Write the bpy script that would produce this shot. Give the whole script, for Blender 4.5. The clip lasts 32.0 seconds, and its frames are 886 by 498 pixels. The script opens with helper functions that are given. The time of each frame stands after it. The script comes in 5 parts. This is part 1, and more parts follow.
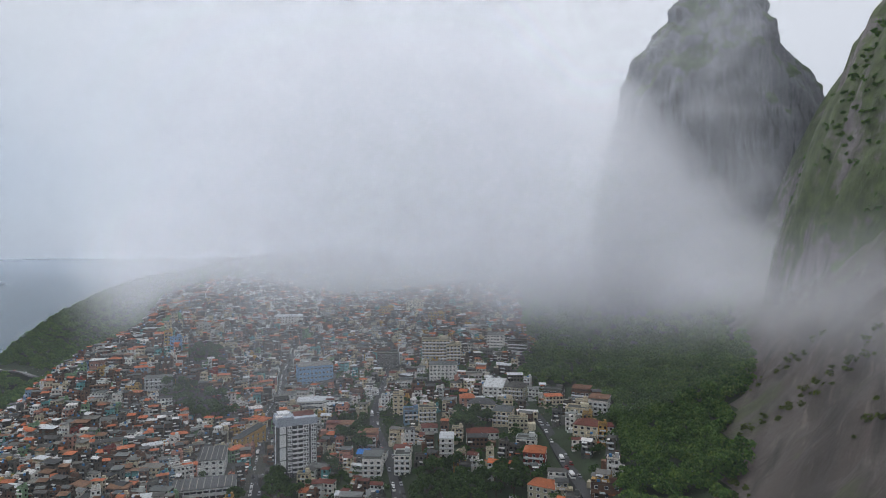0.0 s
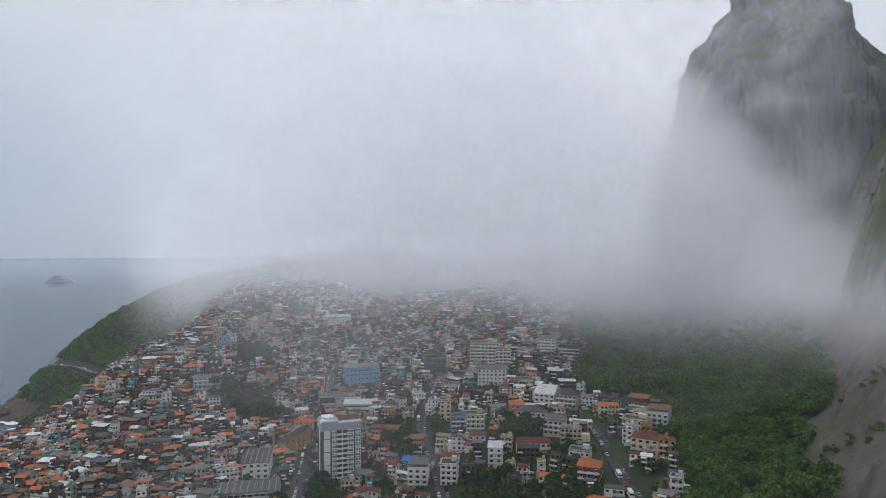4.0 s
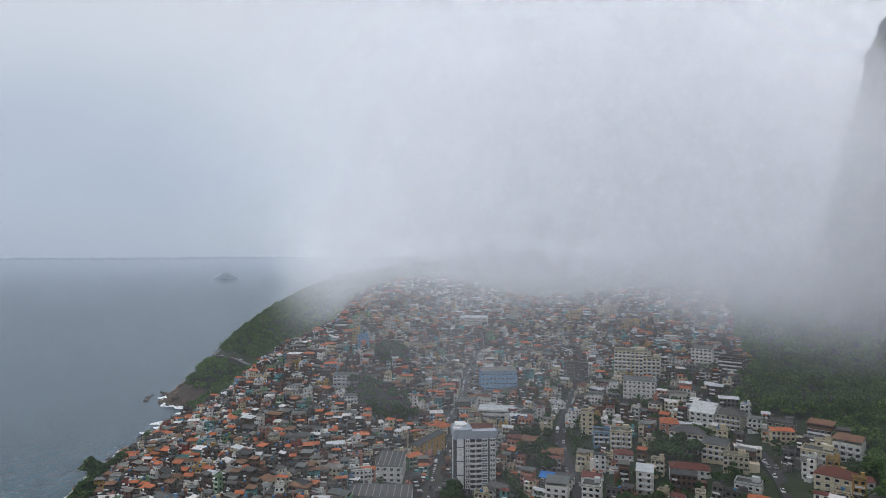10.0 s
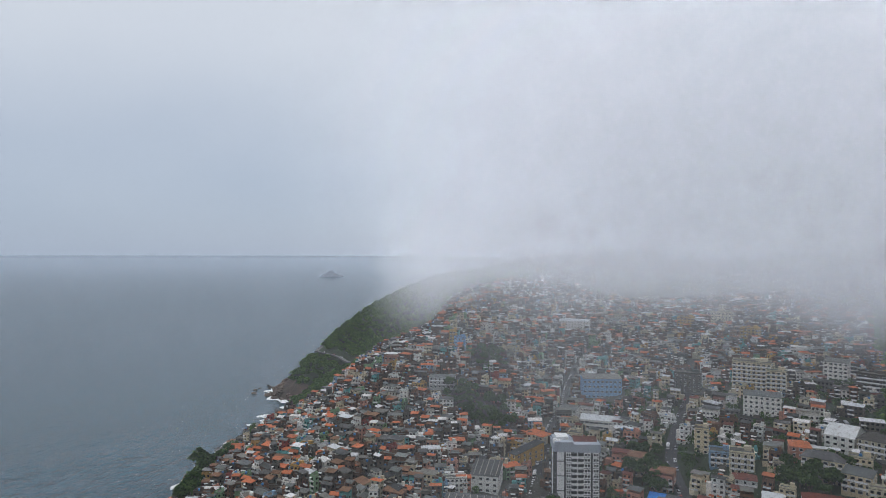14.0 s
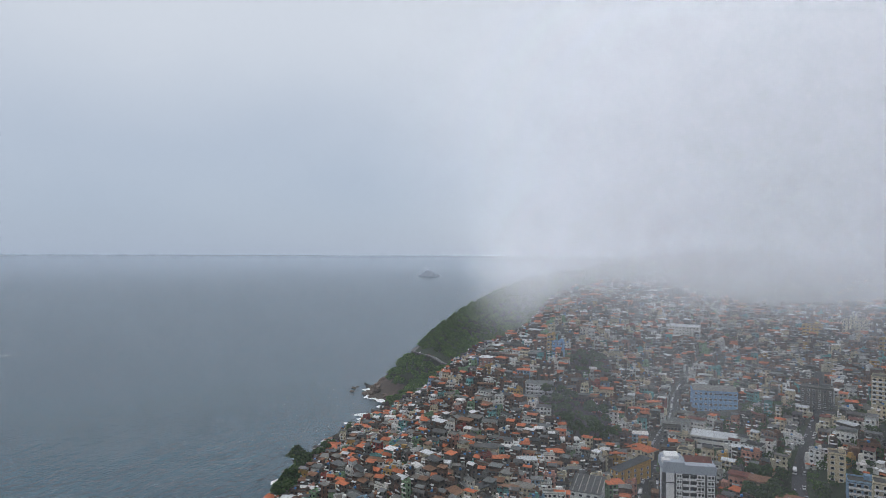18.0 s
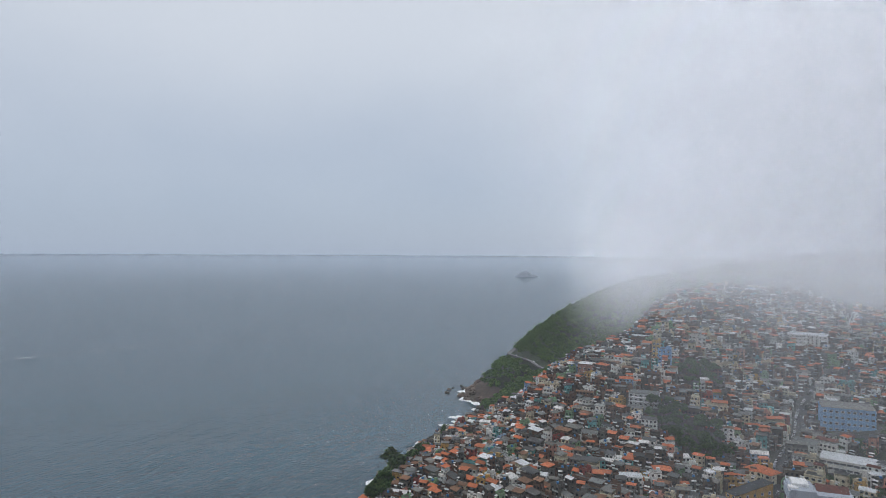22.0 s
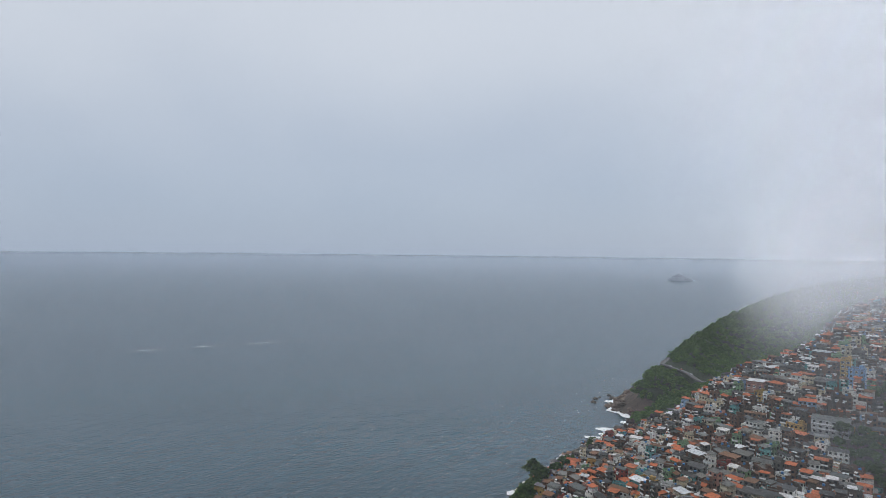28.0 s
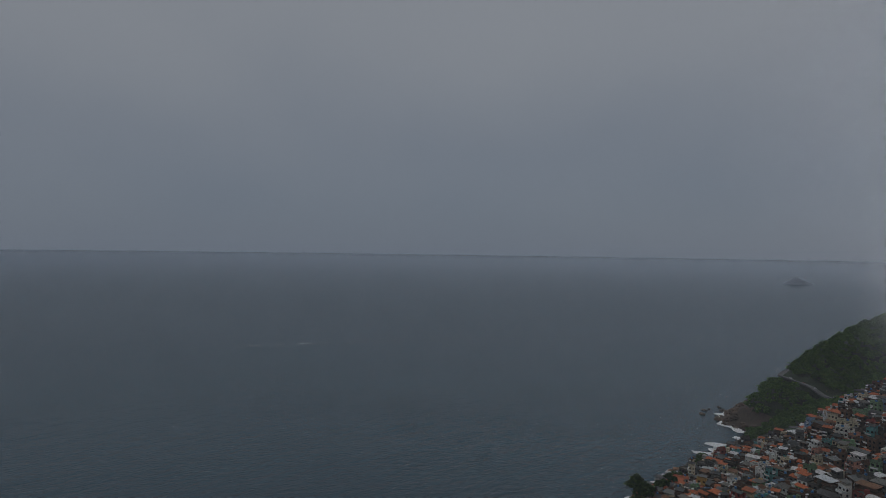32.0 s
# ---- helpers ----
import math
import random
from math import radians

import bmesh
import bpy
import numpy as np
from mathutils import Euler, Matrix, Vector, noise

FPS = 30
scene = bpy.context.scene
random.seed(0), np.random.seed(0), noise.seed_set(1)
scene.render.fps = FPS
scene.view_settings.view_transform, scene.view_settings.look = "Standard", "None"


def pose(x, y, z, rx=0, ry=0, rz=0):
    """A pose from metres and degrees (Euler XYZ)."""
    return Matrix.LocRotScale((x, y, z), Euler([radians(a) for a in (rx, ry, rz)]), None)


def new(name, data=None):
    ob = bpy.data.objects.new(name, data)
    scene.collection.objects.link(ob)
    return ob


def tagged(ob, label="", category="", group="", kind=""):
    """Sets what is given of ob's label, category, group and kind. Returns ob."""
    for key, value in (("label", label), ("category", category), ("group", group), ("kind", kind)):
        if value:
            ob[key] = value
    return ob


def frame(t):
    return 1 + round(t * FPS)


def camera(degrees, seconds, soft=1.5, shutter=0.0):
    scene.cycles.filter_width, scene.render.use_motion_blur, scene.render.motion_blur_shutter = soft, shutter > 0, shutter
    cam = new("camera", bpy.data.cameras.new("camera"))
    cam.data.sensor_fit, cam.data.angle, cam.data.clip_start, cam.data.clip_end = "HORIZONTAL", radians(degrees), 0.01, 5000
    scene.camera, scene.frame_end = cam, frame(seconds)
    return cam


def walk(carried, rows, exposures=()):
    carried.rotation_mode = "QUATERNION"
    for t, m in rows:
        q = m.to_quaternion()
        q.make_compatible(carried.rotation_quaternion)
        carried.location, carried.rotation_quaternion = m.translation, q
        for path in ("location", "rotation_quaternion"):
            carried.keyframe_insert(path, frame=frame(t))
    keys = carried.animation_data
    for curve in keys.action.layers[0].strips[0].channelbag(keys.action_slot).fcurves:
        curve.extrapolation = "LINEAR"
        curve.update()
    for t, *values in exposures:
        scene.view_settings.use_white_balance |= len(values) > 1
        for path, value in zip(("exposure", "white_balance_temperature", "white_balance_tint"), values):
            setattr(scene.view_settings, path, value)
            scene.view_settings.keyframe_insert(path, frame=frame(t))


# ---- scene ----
# ---- camera and its flight: seconds, x, y, z, turn to the left, tilt up, lean ----
cam = camera(70.95, 32.0, soft=0.55)


def heading(x, y, z, yaw, pitch, roll):
    return pose(x, y, z, 90 + pitch, 0, yaw) @ pose(0, 0, 0, 0, 0, roll)


FLIGHT = [
    (0, 0.00, 0.00, 181.06, 6.885, 0.224, -0.370),
    (1, -0.36, 3.75, 181.11, 7.860, 0.269, -0.353),
    (2, -0.74, 7.51, 181.16, 9.081, 0.271, -0.231),
    (3, -1.15, 11.29, 181.18, 10.246, 0.257, -0.218),
    (3.5, -1.37, 13.19, 181.19, 10.821, 0.265, -0.212),
    (5.5, -2.40, 20.77, 181.10, 13.933, 0.265, -0.137),
    (6, -2.76, 22.63, 181.06, 15.085, 0.268, -0.120),
    (7, -3.53, 26.32, 181.00, 17.375, 0.284, -0.108),
    (8, -4.46, 29.95, 180.94, 19.638, 0.305, -0.119),
    (9, -5.54, 33.52, 180.91, 21.911, 0.320, -0.058),
    (10, -6.78, 37.06, 180.92, 24.172, 0.329, -0.031),
    (11, -8.17, 40.57, 180.98, 26.450, 0.323, 0.052),
    (12, -9.72, 44.08, 181.09, 28.711, 0.307, 0.118),
    (13, -11.41, 47.59, 181.24, 30.981, 0.307, 0.205),
    (14, -13.24, 51.07, 181.40, 33.283, 0.279, 0.268),
    (14.5, -14.18, 52.81, 181.48, 34.447, 0.273, 0.313),
    (16.5, -18.18, 59.57, 181.80, 38.910, 0.233, 0.329),
    (17, -19.20, 61.16, 181.88, 40.021, 0.232, 0.321),
    (18, -21.28, 64.27, 182.02, 42.230, 0.226, 0.330),
    (19, -23.42, 67.22, 182.15, 44.504, 0.215, 0.373),
    (20, -25.62, 69.99, 182.25, 46.714, 0.217, 0.278),
    (21, -27.89, 72.58, 182.34, 48.954, 0.198, 0.323),
    (22, -30.23, 74.98, 182.43, 51.139, 0.191, 0.388),
    (23, -32.64, 77.20, 182.50, 53.345, 0.174, 0.467),
    (24, -35.10, 79.27, 182.56, 55.560, 0.140, 0.577),
    (25, -37.65, 81.19, 182.58, 57.751, 0.141, 0.497),
    (25.5, -38.94, 82.11, 182.59, 58.848, 0.157, 0.491),
    (27.5, -44.39, 85.35, 182.63, 63.242, 0.161, 0.629),
    (28, -45.78, 86.08, 182.64, 64.336, 0.153, 0.665),
    (29, -48.60, 87.47, 182.67, 66.531, 0.107, 0.780),
    (30, -51.49, 88.76, 182.72, 68.703, 0.099, 0.768),
    (31, -54.49, 89.97, 182.83, 70.924, 0.051, 0.915),
    (32, -57.55, 91.13, 182.96, 73.103, 0.093, 0.824),
]
FADE = [(0, 0.0), (27.4, 0.0), (28.4, -0.1), (29, -0.34), (30, -0.68), (31, -1.07), (32, -1.54)]
walk(cam, [(t, heading(*row)) for t, *row in FLIGHT], FADE)

# ---- world: an overcast sky, a soft sun behind it ----
SUN_ELEVATION, SUN_TURN = 60.0, 25.0      # degrees up, degrees left of +y


class Nodes:
    """Short ways to string shader nodes together."""

    def __init__(self, tree):
        self.tree = tree
        tree.nodes.clear()

    def add(self, kind, **values):
        node = self.tree.nodes.new(kind)
        for key, value in values.items():
            node.inputs[key.replace("_", " ")].default_value = value
        return node

    def link(self, a, b):
        self.tree.links.new(a, b)

    def put(self, socket, value):
        if isinstance(value, (int, float, tuple)):
            socket.default_value = value
        else:
            self.link(value, socket)

    def math(self, op, a, b=0.0, c=0.0, clamp=False):
        node = self.tree.nodes.new("ShaderNodeMath")
        node.operation, node.use_clamp = op, clamp
        for socket, value in zip(node.inputs, (a, b, c)):
            self.put(socket, value)
        return node.outputs[0]

    def smooth(self, value, low, high):
        node = self.tree.nodes.new("ShaderNodeMapRange")
        node.interpolation_type = "SMOOTHSTEP"
        self.put(node.inputs["Value"], value)
        node.inputs["From Min"].default_value, node.inputs["From Max"].default_value = low, high
        return node.outputs[0]

    def noise(self, vector, scale, detail=3.0, rough=0.55):
        node = self.add("ShaderNodeTexNoise", Scale=scale, Detail=detail, Roughness=rough)
        if vector is not None:
            self.link(vector, node.inputs["Vector"])
        return node.outputs["Fac"]

    def ramp(self, value, stops):
        node = self.tree.nodes.new("ShaderNodeValToRGB")
        while len(node.color_ramp.elements) < len(stops):
            node.color_ramp.elements.new(0.5)
        for element, (place, colour) in zip(node.color_ramp.elements, stops):
            element.position, element.color = place, (*colour, 1)
        self.link(value, node.inputs[0])
        return node.outputs[0]

    def mix(self, factor, a, b, blend="MIX"):
        node = self.tree.nodes.new("ShaderNodeMix")
        node.data_type, node.blend_type = "RGBA", blend
        self.put(node.inputs[0], factor)
        self.put(node.inputs[6], (*a, 1) if isinstance(a, tuple) else a)
        self.put(node.inputs[7], (*b, 1) if isinstance(b, tuple) else b)
        return node.outputs[2]

    def stretch(self, vector, sx, sy, sz, rz=0.0):
        if rz:
            turned = self.tree.nodes.new("ShaderNodeMapping")
            self.link(vector, turned.inputs[0])
            turned.inputs["Rotation"].default_value = (0, 0, radians(-rz))
            vector = turned.outputs[0]
        node = self.tree.nodes.new("ShaderNodeMapping")
        self.link(vector, node.inputs[0])
        node.inputs["Scale"].default_value = (sx, sy, sz)
        return node.outputs[0]

    def place(self):
        return self.tree.nodes.new("ShaderNodeNewGeometry").outputs["Position"]

    def split(self, vector):
        node = self.tree.nodes.new("ShaderNodeSeparateXYZ")
        self.link(vector, node.inputs[0])
        return node.outputs


world = bpy.data.worlds.new("overcast")
scene.world = world
world.use_nodes = True
n = Nodes(world.node_tree)
sky = n.tree.nodes.new("ShaderNodeTexSky")
sky.sky_type, sky.sun_disc = "NISHITA", False
sky.sun_elevation, sky.sun_rotation = radians(SUN_ELEVATION), radians(-SUN_TURN)
clear = n.add("ShaderNodeBackground", Strength=0.1)
n.link(sky.outputs[0], clear.inputs[0])
way = n.tree.nodes.new("ShaderNodeTexCoord").outputs["Generated"]
wx, wy, wz = n.split(way)
seaward = n.math("MULTIPLY_ADD", n.math("SUBTRACT", n.math("MULTIPLY", wx, -0.87), n.math("MULTIPLY", wy, -0.2)), 0.5, 0.5)
low = n.mix(n.smooth(seaward, 0.45, 1.0), (0.56, 0.595, 0.675), (0.37, 0.45, 0.58))
high = n.mix(n.smooth(seaward, 0.5, 1.0), (0.74, 0.775, 0.85), (0.65, 0.70, 0.775))
puffs = n.noise(n.stretch(way, 1.0, 1.0, 1.8), 2.2, 4.0, 0.5)
lift = n.math("ADD", n.math("MULTIPLY", n.math("SUBTRACT", puffs, 0.5), 0.22), wz)
veil = n.mix(n.smooth(lift, 0.0, 0.40), low, high)
veil = n.mix(n.smooth(wz, -0.02, -0.12), veil, (0.16, 0.20, 0.23))
cloudy = n.add("ShaderNodeBackground", Strength=1.0)
n.link(veil, cloudy.inputs[0])
both = n.tree.nodes.new("ShaderNodeMixShader")
both.inputs[0].default_value = 0.92
n.link(clear.outputs[0], both.inputs[1])
n.link(cloudy.outputs[0], both.inputs[2])
n.link(both.outputs[0], n.add("ShaderNodeOutputWorld").inputs[0])

scene.cycles.transparent_max_bounces = 48
sun_data = bpy.data.lights.new("sun", "SUN")
sun_data.energy, sun_data.angle, sun_data.color = 0.85, radians(30), (1.0, 0.97, 0.92)
sun = new("sun", sun_data)
sun.matrix_world = pose(0, 0, 900, 90 - SUN_ELEVATION, 0, SUN_TURN + 180)

# ---- materials ----
def surface(name, base, dark=0.7, light=1.2, scale=0.6, rough=0.85, metal=0.0, fine=6.0, bump=0.3, each=0.25, stain=None, stain_scale=0.15):
    """A weathered plain surface: base colour with blotches, grain, a tone of its own for each object and stains."""
    mat = bpy.data.materials.new(name)
    mat.use_nodes = True
    n = Nodes(mat.node_tree)
    at = n.place()
    tone = n.mix(n.noise(at, scale, 4.0, 0.6), tuple(c * dark for c in base), tuple(min(c * light, 0.9) for c in base))
    own = n.tree.nodes.new("ShaderNodeObjectInfo").outputs["Random"]
    piece = n.tree.nodes.new("ShaderNodeNewGeometry").outputs["Random Per Island"]
    own = n.math("FRACT", n.math("ADD", own, n.math("MULTIPLY", piece, 0.83)))
    tints = [(0, (1 - each * 1.3, 1 - each * 1.2, 1 - each * 1.15)), (0.4, (1 - 0.3 * each, 1 - 0.2 * each, 1 - 0.25 * each)), (0.7, (1.0 + 0.25 * each, 1.0, 1.0 - 0.3 * each)), (1, (1 + each * 0.45, 1 + each * 0.5, 1 + each * 0.5))]
    tone = n.mix(1.0, tone, n.ramp(own, tints), "MULTIPLY")
    if stain:
        streaks = n.noise(n.stretch(at, 1, 1, 0.18), stain_scale * 3, 4.0, 0.65)
        tone = n.mix(n.smooth(streaks, 0.52, 0.72), tone, stain)
    shade = n.add("ShaderNodeBsdfPrincipled", Roughness=rough, Metallic=metal)
    shade.inputs["Specular IOR Level"].default_value = 0.3
    n.link(tone, shade.inputs["Base Color"])
    if bump:
        relief = n.add("ShaderNodeBump", Strength=bump, Distance=0.05)
        n.link(n.noise(at, fine, 3.0), relief.inputs["Height"])
        n.link(relief.outputs[0], shade.inputs["Normal"])
    n.link(shade.outputs[0], n.add("ShaderNodeOutputMaterial").inputs[0])
    return mat


def foliage(name, tones, rough=0.75, patch=0.05):
    mat = bpy.data.materials.new(name)
    mat.use_nodes = True
    n = Nodes(mat.node_tree)
    leaf = n.tree.nodes.new("ShaderNodeNewGeometry").outputs["Random Per Island"]
    both = n.math("ADD", n.math("MULTIPLY", leaf, 0.45), n.math("MULTIPLY", n.noise(n.place(), patch, 3.0), 0.65))
    tone = n.ramp(both, [(0.2, tones[0]), (0.55, tones[1]), (0.85, tones[2])])
    shade = n.add("ShaderNodeBsdfPrincipled", Roughness=rough)
    shade.inputs["Specular IOR Level"].default_value = 0.2
    n.link(tone, shade.inputs["Base Color"])
    glow = n.tree.nodes.new("ShaderNodeBsdfTranslucent")
    n.link(tone, glow.inputs[0])
    blend = n.tree.nodes.new("ShaderNodeMixShader")
    blend.inputs[0].default_value = 0.2
    n.link(shade.outputs[0], blend.inputs[1])
    n.link(glow.outputs[0], blend.inputs[2])
    n.link(blend.outputs[0], n.add("ShaderNodeOutputMaterial").inputs[0])
    return mat


def rock_face(name, grey, green, patch, lean, run=(1, 1, 0.3), turn=0.0, lichen=1.8, spread=0.6):
    """Bare granite with dark water streaks, green where it is flat enough to hold plants."""
    mat = bpy.data.materials.new(name)
    mat.use_nodes = True
    n = Nodes(mat.node_tree)
    at = n.place()
    stone = n.ramp(n.noise(n.stretch(at, *run, turn), 0.05, 6.0, 0.65), [(0.3, tuple(c * 0.5 for c in grey)), (0.5, grey), (0.72, tuple(c * 1.45 for c in grey))])
    streaks = n.noise(n.stretch(at, run[0], run[1], run[2] / 3, turn), 0.16, 4.0, 0.6)
    stone = n.mix(n.smooth(streaks, 0.5, 0.7), stone, tuple(c * 0.42 for c in grey))
    pale = n.noise(n.stretch(at, run[0], run[1], run[2] / 2, turn), 0.33, 3.0, 0.6)
    stone = n.mix(n.math("MULTIPLY", n.smooth(pale, 0.56, 0.73), spread), stone, (grey[0] * lichen, grey[1] * lichen * 1.04, grey[2] * lichen))
    plants = n.ramp(n.noise(at, 0.12, 4.0, 0.7), [(0.3, tuple(c * 0.45 for c in green)), (0.55, green), (0.75, tuple(c * 1.5 for c in green))])
    flat = n.split(n.tree.nodes.new("ShaderNodeNewGeometry").outputs["Normal"])[2]
    where = n.math("ADD", n.math("MULTIPLY", flat, lean), n.math("MULTIPLY", n.noise(at, 0.018, 5.0, 0.65), 1.0))
    tone = n.mix(n.smooth(where, patch, patch + 0.12), stone, plants)
    shade = n.add("ShaderNodeBsdfPrincipled", Roughness=0.7)
    n.link(tone, shade.inputs["Base Color"])
    relief = n.add("ShaderNodeBump", Strength=0.8, Distance=1.5)
    n.link(n.noise(n.stretch(at, 1, 1, 0.5), 0.25, 6.0, 0.7), relief.inputs["Height"])
    n.link(relief.outputs[0], shade.inputs["Normal"])
    n.link(shade.outputs[0], n.add("ShaderNodeOutputMaterial").inputs[0])
    return mat


def sea_water():
    mat = bpy.data.materials.new("sea_water")
    mat.use_nodes = True
    n = Nodes(mat.node_tree)
    at = n.place()
    swell = n.noise(n.stretch(at, 1, 0.35, 1, 35), 0.05, 5.0, 0.6)
    chop = n.noise(n.stretch(at, 1, 0.5, 1, 20), 0.22, 3.0, 0.6)
    drift = n.noise(n.stretch(at, 1, 0.2, 1, -15), 0.004, 4.0, 0.6)
    tone = n.mix(drift, (0.014, 0.042, 0.062), (0.032, 0.076, 0.102))
    shade = n.add("ShaderNodeBsdfPrincipled", Roughness=0.25, IOR=1.33)
    n.link(tone, shade.inputs["Base Color"])
    relief = n.add("ShaderNodeBump", Strength=0.9, Distance=1.2)
    n.link(n.math("ADD", n.math("MULTIPLY", swell, 1.6), n.math("MULTIPLY", chop, 0.6)), relief.inputs["Height"])
    n.link(relief.outputs[0], shade.inputs["Normal"])
    n.link(shade.outputs[0], n.add("ShaderNodeOutputMaterial").inputs[0])
    return mat


def window_glass():
    mat = bpy.data.materials.new("window_glass")
    mat.use_nodes = True
    n = Nodes(mat.node_tree)
    own = n.tree.nodes.new("ShaderNodeObjectInfo").outputs["Random"]
    shade = n.add("ShaderNodeBsdfPrincipled", Roughness=0.15)
    n.link(n.ramp(own, [(0, (0.012, 0.014, 0.018)), (1, (0.05, 0.055, 0.06))]), shade.inputs["Base Color"])
    n.link(shade.outputs[0], n.add("ShaderNodeOutputMaterial").inputs[0])
    return mat


SOOT = (0.075, 0.065, 0.06)
WALLS = {
    "bare red brick": surface("brick_wall", (0.15, 0.085, 0.06), each=0.4, stain=(0.07, 0.056, 0.05)),
    "brown brick": surface("brown_brick_wall", (0.088, 0.07, 0.057), each=0.4, stain=SOOT),
    "grey rendered": surface("grey_render", (0.125, 0.127, 0.12), each=0.45, stain=SOOT),
    "white-painted": surface("white_paint", (0.72, 0.72, 0.70), dark=0.75, light=1.15, each=0.25, stain=(0.45, 0.44, 0.41)),
    "cream": surface("cream_paint", (0.60, 0.53, 0.39), dark=0.75, light=1.15, each=0.28, stain=(0.36, 0.31, 0.24)),
    "ochre yellow": surface("ochre_paint", (0.50, 0.31, 0.10), stain=(0.2, 0.13, 0.07)),
    "pale blue": surface("blue_paint", (0.25, 0.38, 0.53), stain=(0.15, 0.17, 0.2)),
    "school blue": surface("school_paint", (0.20, 0.38, 0.64), dark=0.85, stain=(0.12, 0.2, 0.34)),
    "turquoise": surface("turquoise_paint", (0.13, 0.36, 0.36), stain=(0.1, 0.14, 0.14)),
    "green": surface("green_paint", (0.20, 0.33, 0.19), stain=(0.11, 0.13, 0.09)),
    "salmon pink": surface("pink_paint", (0.50, 0.25, 0.19), stain=(0.2, 0.12, 0.1)),
    "dark red": surface("red_paint", (0.27, 0.06, 0.05), stain=(0.12, 0.05, 0.04)),
}
ROOFS = {
    "orange clay tiles": surface("clay_tile", (0.50, 0.145, 0.06), dark=0.6, scale=1.5, fine=9, bump=0.6, stain=(0.17, 0.075, 0.045)),
    "dark red tiles": surface("old_tile", (0.15, 0.05, 0.038), dark=0.6, scale=1.5, fine=9, bump=0.6, stain=(0.06, 0.035, 0.03)),
    "grey sheets": surface("fibre_sheet", (0.14, 0.145, 0.145), scale=0.8, rough=0.7, each=0.5, bump=0.4, stain=(0.1, 0.09, 0.08)),
    "pale metal sheets": surface("metal_sheet", (0.62, 0.63, 0.65), scale=0.5, rough=0.4, stain=(0.3, 0.27, 0.24)),
    "dark weathered sheets": surface("dark_sheet", (0.065, 0.067, 0.07), scale=0.6, rough=0.7, each=0.4, stain=(0.03, 0.03, 0.03)),
    "bare concrete slab": surface("roof_slab", (0.11, 0.108, 0.10), scale=0.5, rough=0.8, each=0.5, stain=(0.08, 0.07, 0.062)),
    "blue tarpaulin": surface("blue_tarpaulin", (0.03, 0.17, 0.50), dark=0.8, each=0.05),
    "rusty sheets": surface("rusty_sheet", (0.20, 0.105, 0.06), scale=1.0, stain=(0.09, 0.05, 0.035)),
}
GLASS = window_glass()
FRAME = surface("window_frame", (0.76, 0.77, 0.76), bump=0)
TANK = surface("tank_blue", (0.05, 0.19, 0.42), rough=0.5, bump=0)
TANK_GREY = surface("tank_grey", (0.35, 0.35, 0.34), bump=0)
CONCRETE = surface("concrete", (0.30, 0.29, 0.27), stain=(0.13, 0.12, 0.11))
ASPHALT = surface("asphalt", (0.042, 0.044, 0.048), rough=0.75, scale=0.2, each=0, bump=0.2)
BARK = surface("bark", (0.10, 0.075, 0.05), scale=2)
LEAVES = foliage("leaves", [(0.015, 0.038, 0.012), (0.038, 0.085, 0.02), (0.09, 0.155, 0.035)], patch=0.09)
FOREST = foliage("forest_leaves", [(0.023, 0.058, 0.016), (0.064, 0.145, 0.028), (0.165, 0.255, 0.05)], patch=0.075)
GRASS_TUFT = foliage("grass_tufts", [(0.035, 0.06, 0.014), (0.075, 0.105, 0.022), (0.13, 0.15, 0.035)], patch=0.06)
RED_LEAVES = foliage("red_leaves", [(0.05, 0.025, 0.012), (0.10, 0.045, 0.02), (0.14, 0.07, 0.03)])
SCRUB = surface("scrub", (0.020, 0.036, 0.014), dark=0.5, light=1.6, scale=0.12, fine=1.5, bump=0.8, each=0)
EARTH = surface("trodden_earth", (0.055, 0.055, 0.046), dark=0.5, light=1.6, scale=0.1, fine=2, each=0, stain=(0.035, 0.045, 0.022))
SHORE = surface("shore_rock", (0.10, 0.074, 0.058), dark=0.3, light=2.1, scale=0.14, fine=0.6, bump=1.0, each=0.3, stain=(0.055, 0.045, 0.04), stain_scale=0.05)
GRANITE = rock_face("granite", (0.12, 0.125, 0.137), (0.05, 0.082, 0.026), 0.66, 0.42)
GREEN_CLIFF = rock_face("green_cliff", (0.16, 0.14, 0.138), (0.062, 0.09, 0.024), 0.54, 0.42)
FOOT_ROCK = rock_face("foot_rock", (0.062, 0.05, 0.043), (0.05, 0.058, 0.022), 0.84, 0.42, (0.16, 1, 0.3), 58, 2.3, 0.6)
# islet rock, paled and blued: distance haze put into its base colour
HAZED_ROCK = surface("hazed_rock", (0.20, 0.225, 0.26), scale=0.02, each=0)
WATER = sea_water()
ROAD_GREY = surface("worn_road", (0.13, 0.13, 0.13), rough=0.7, each=0)


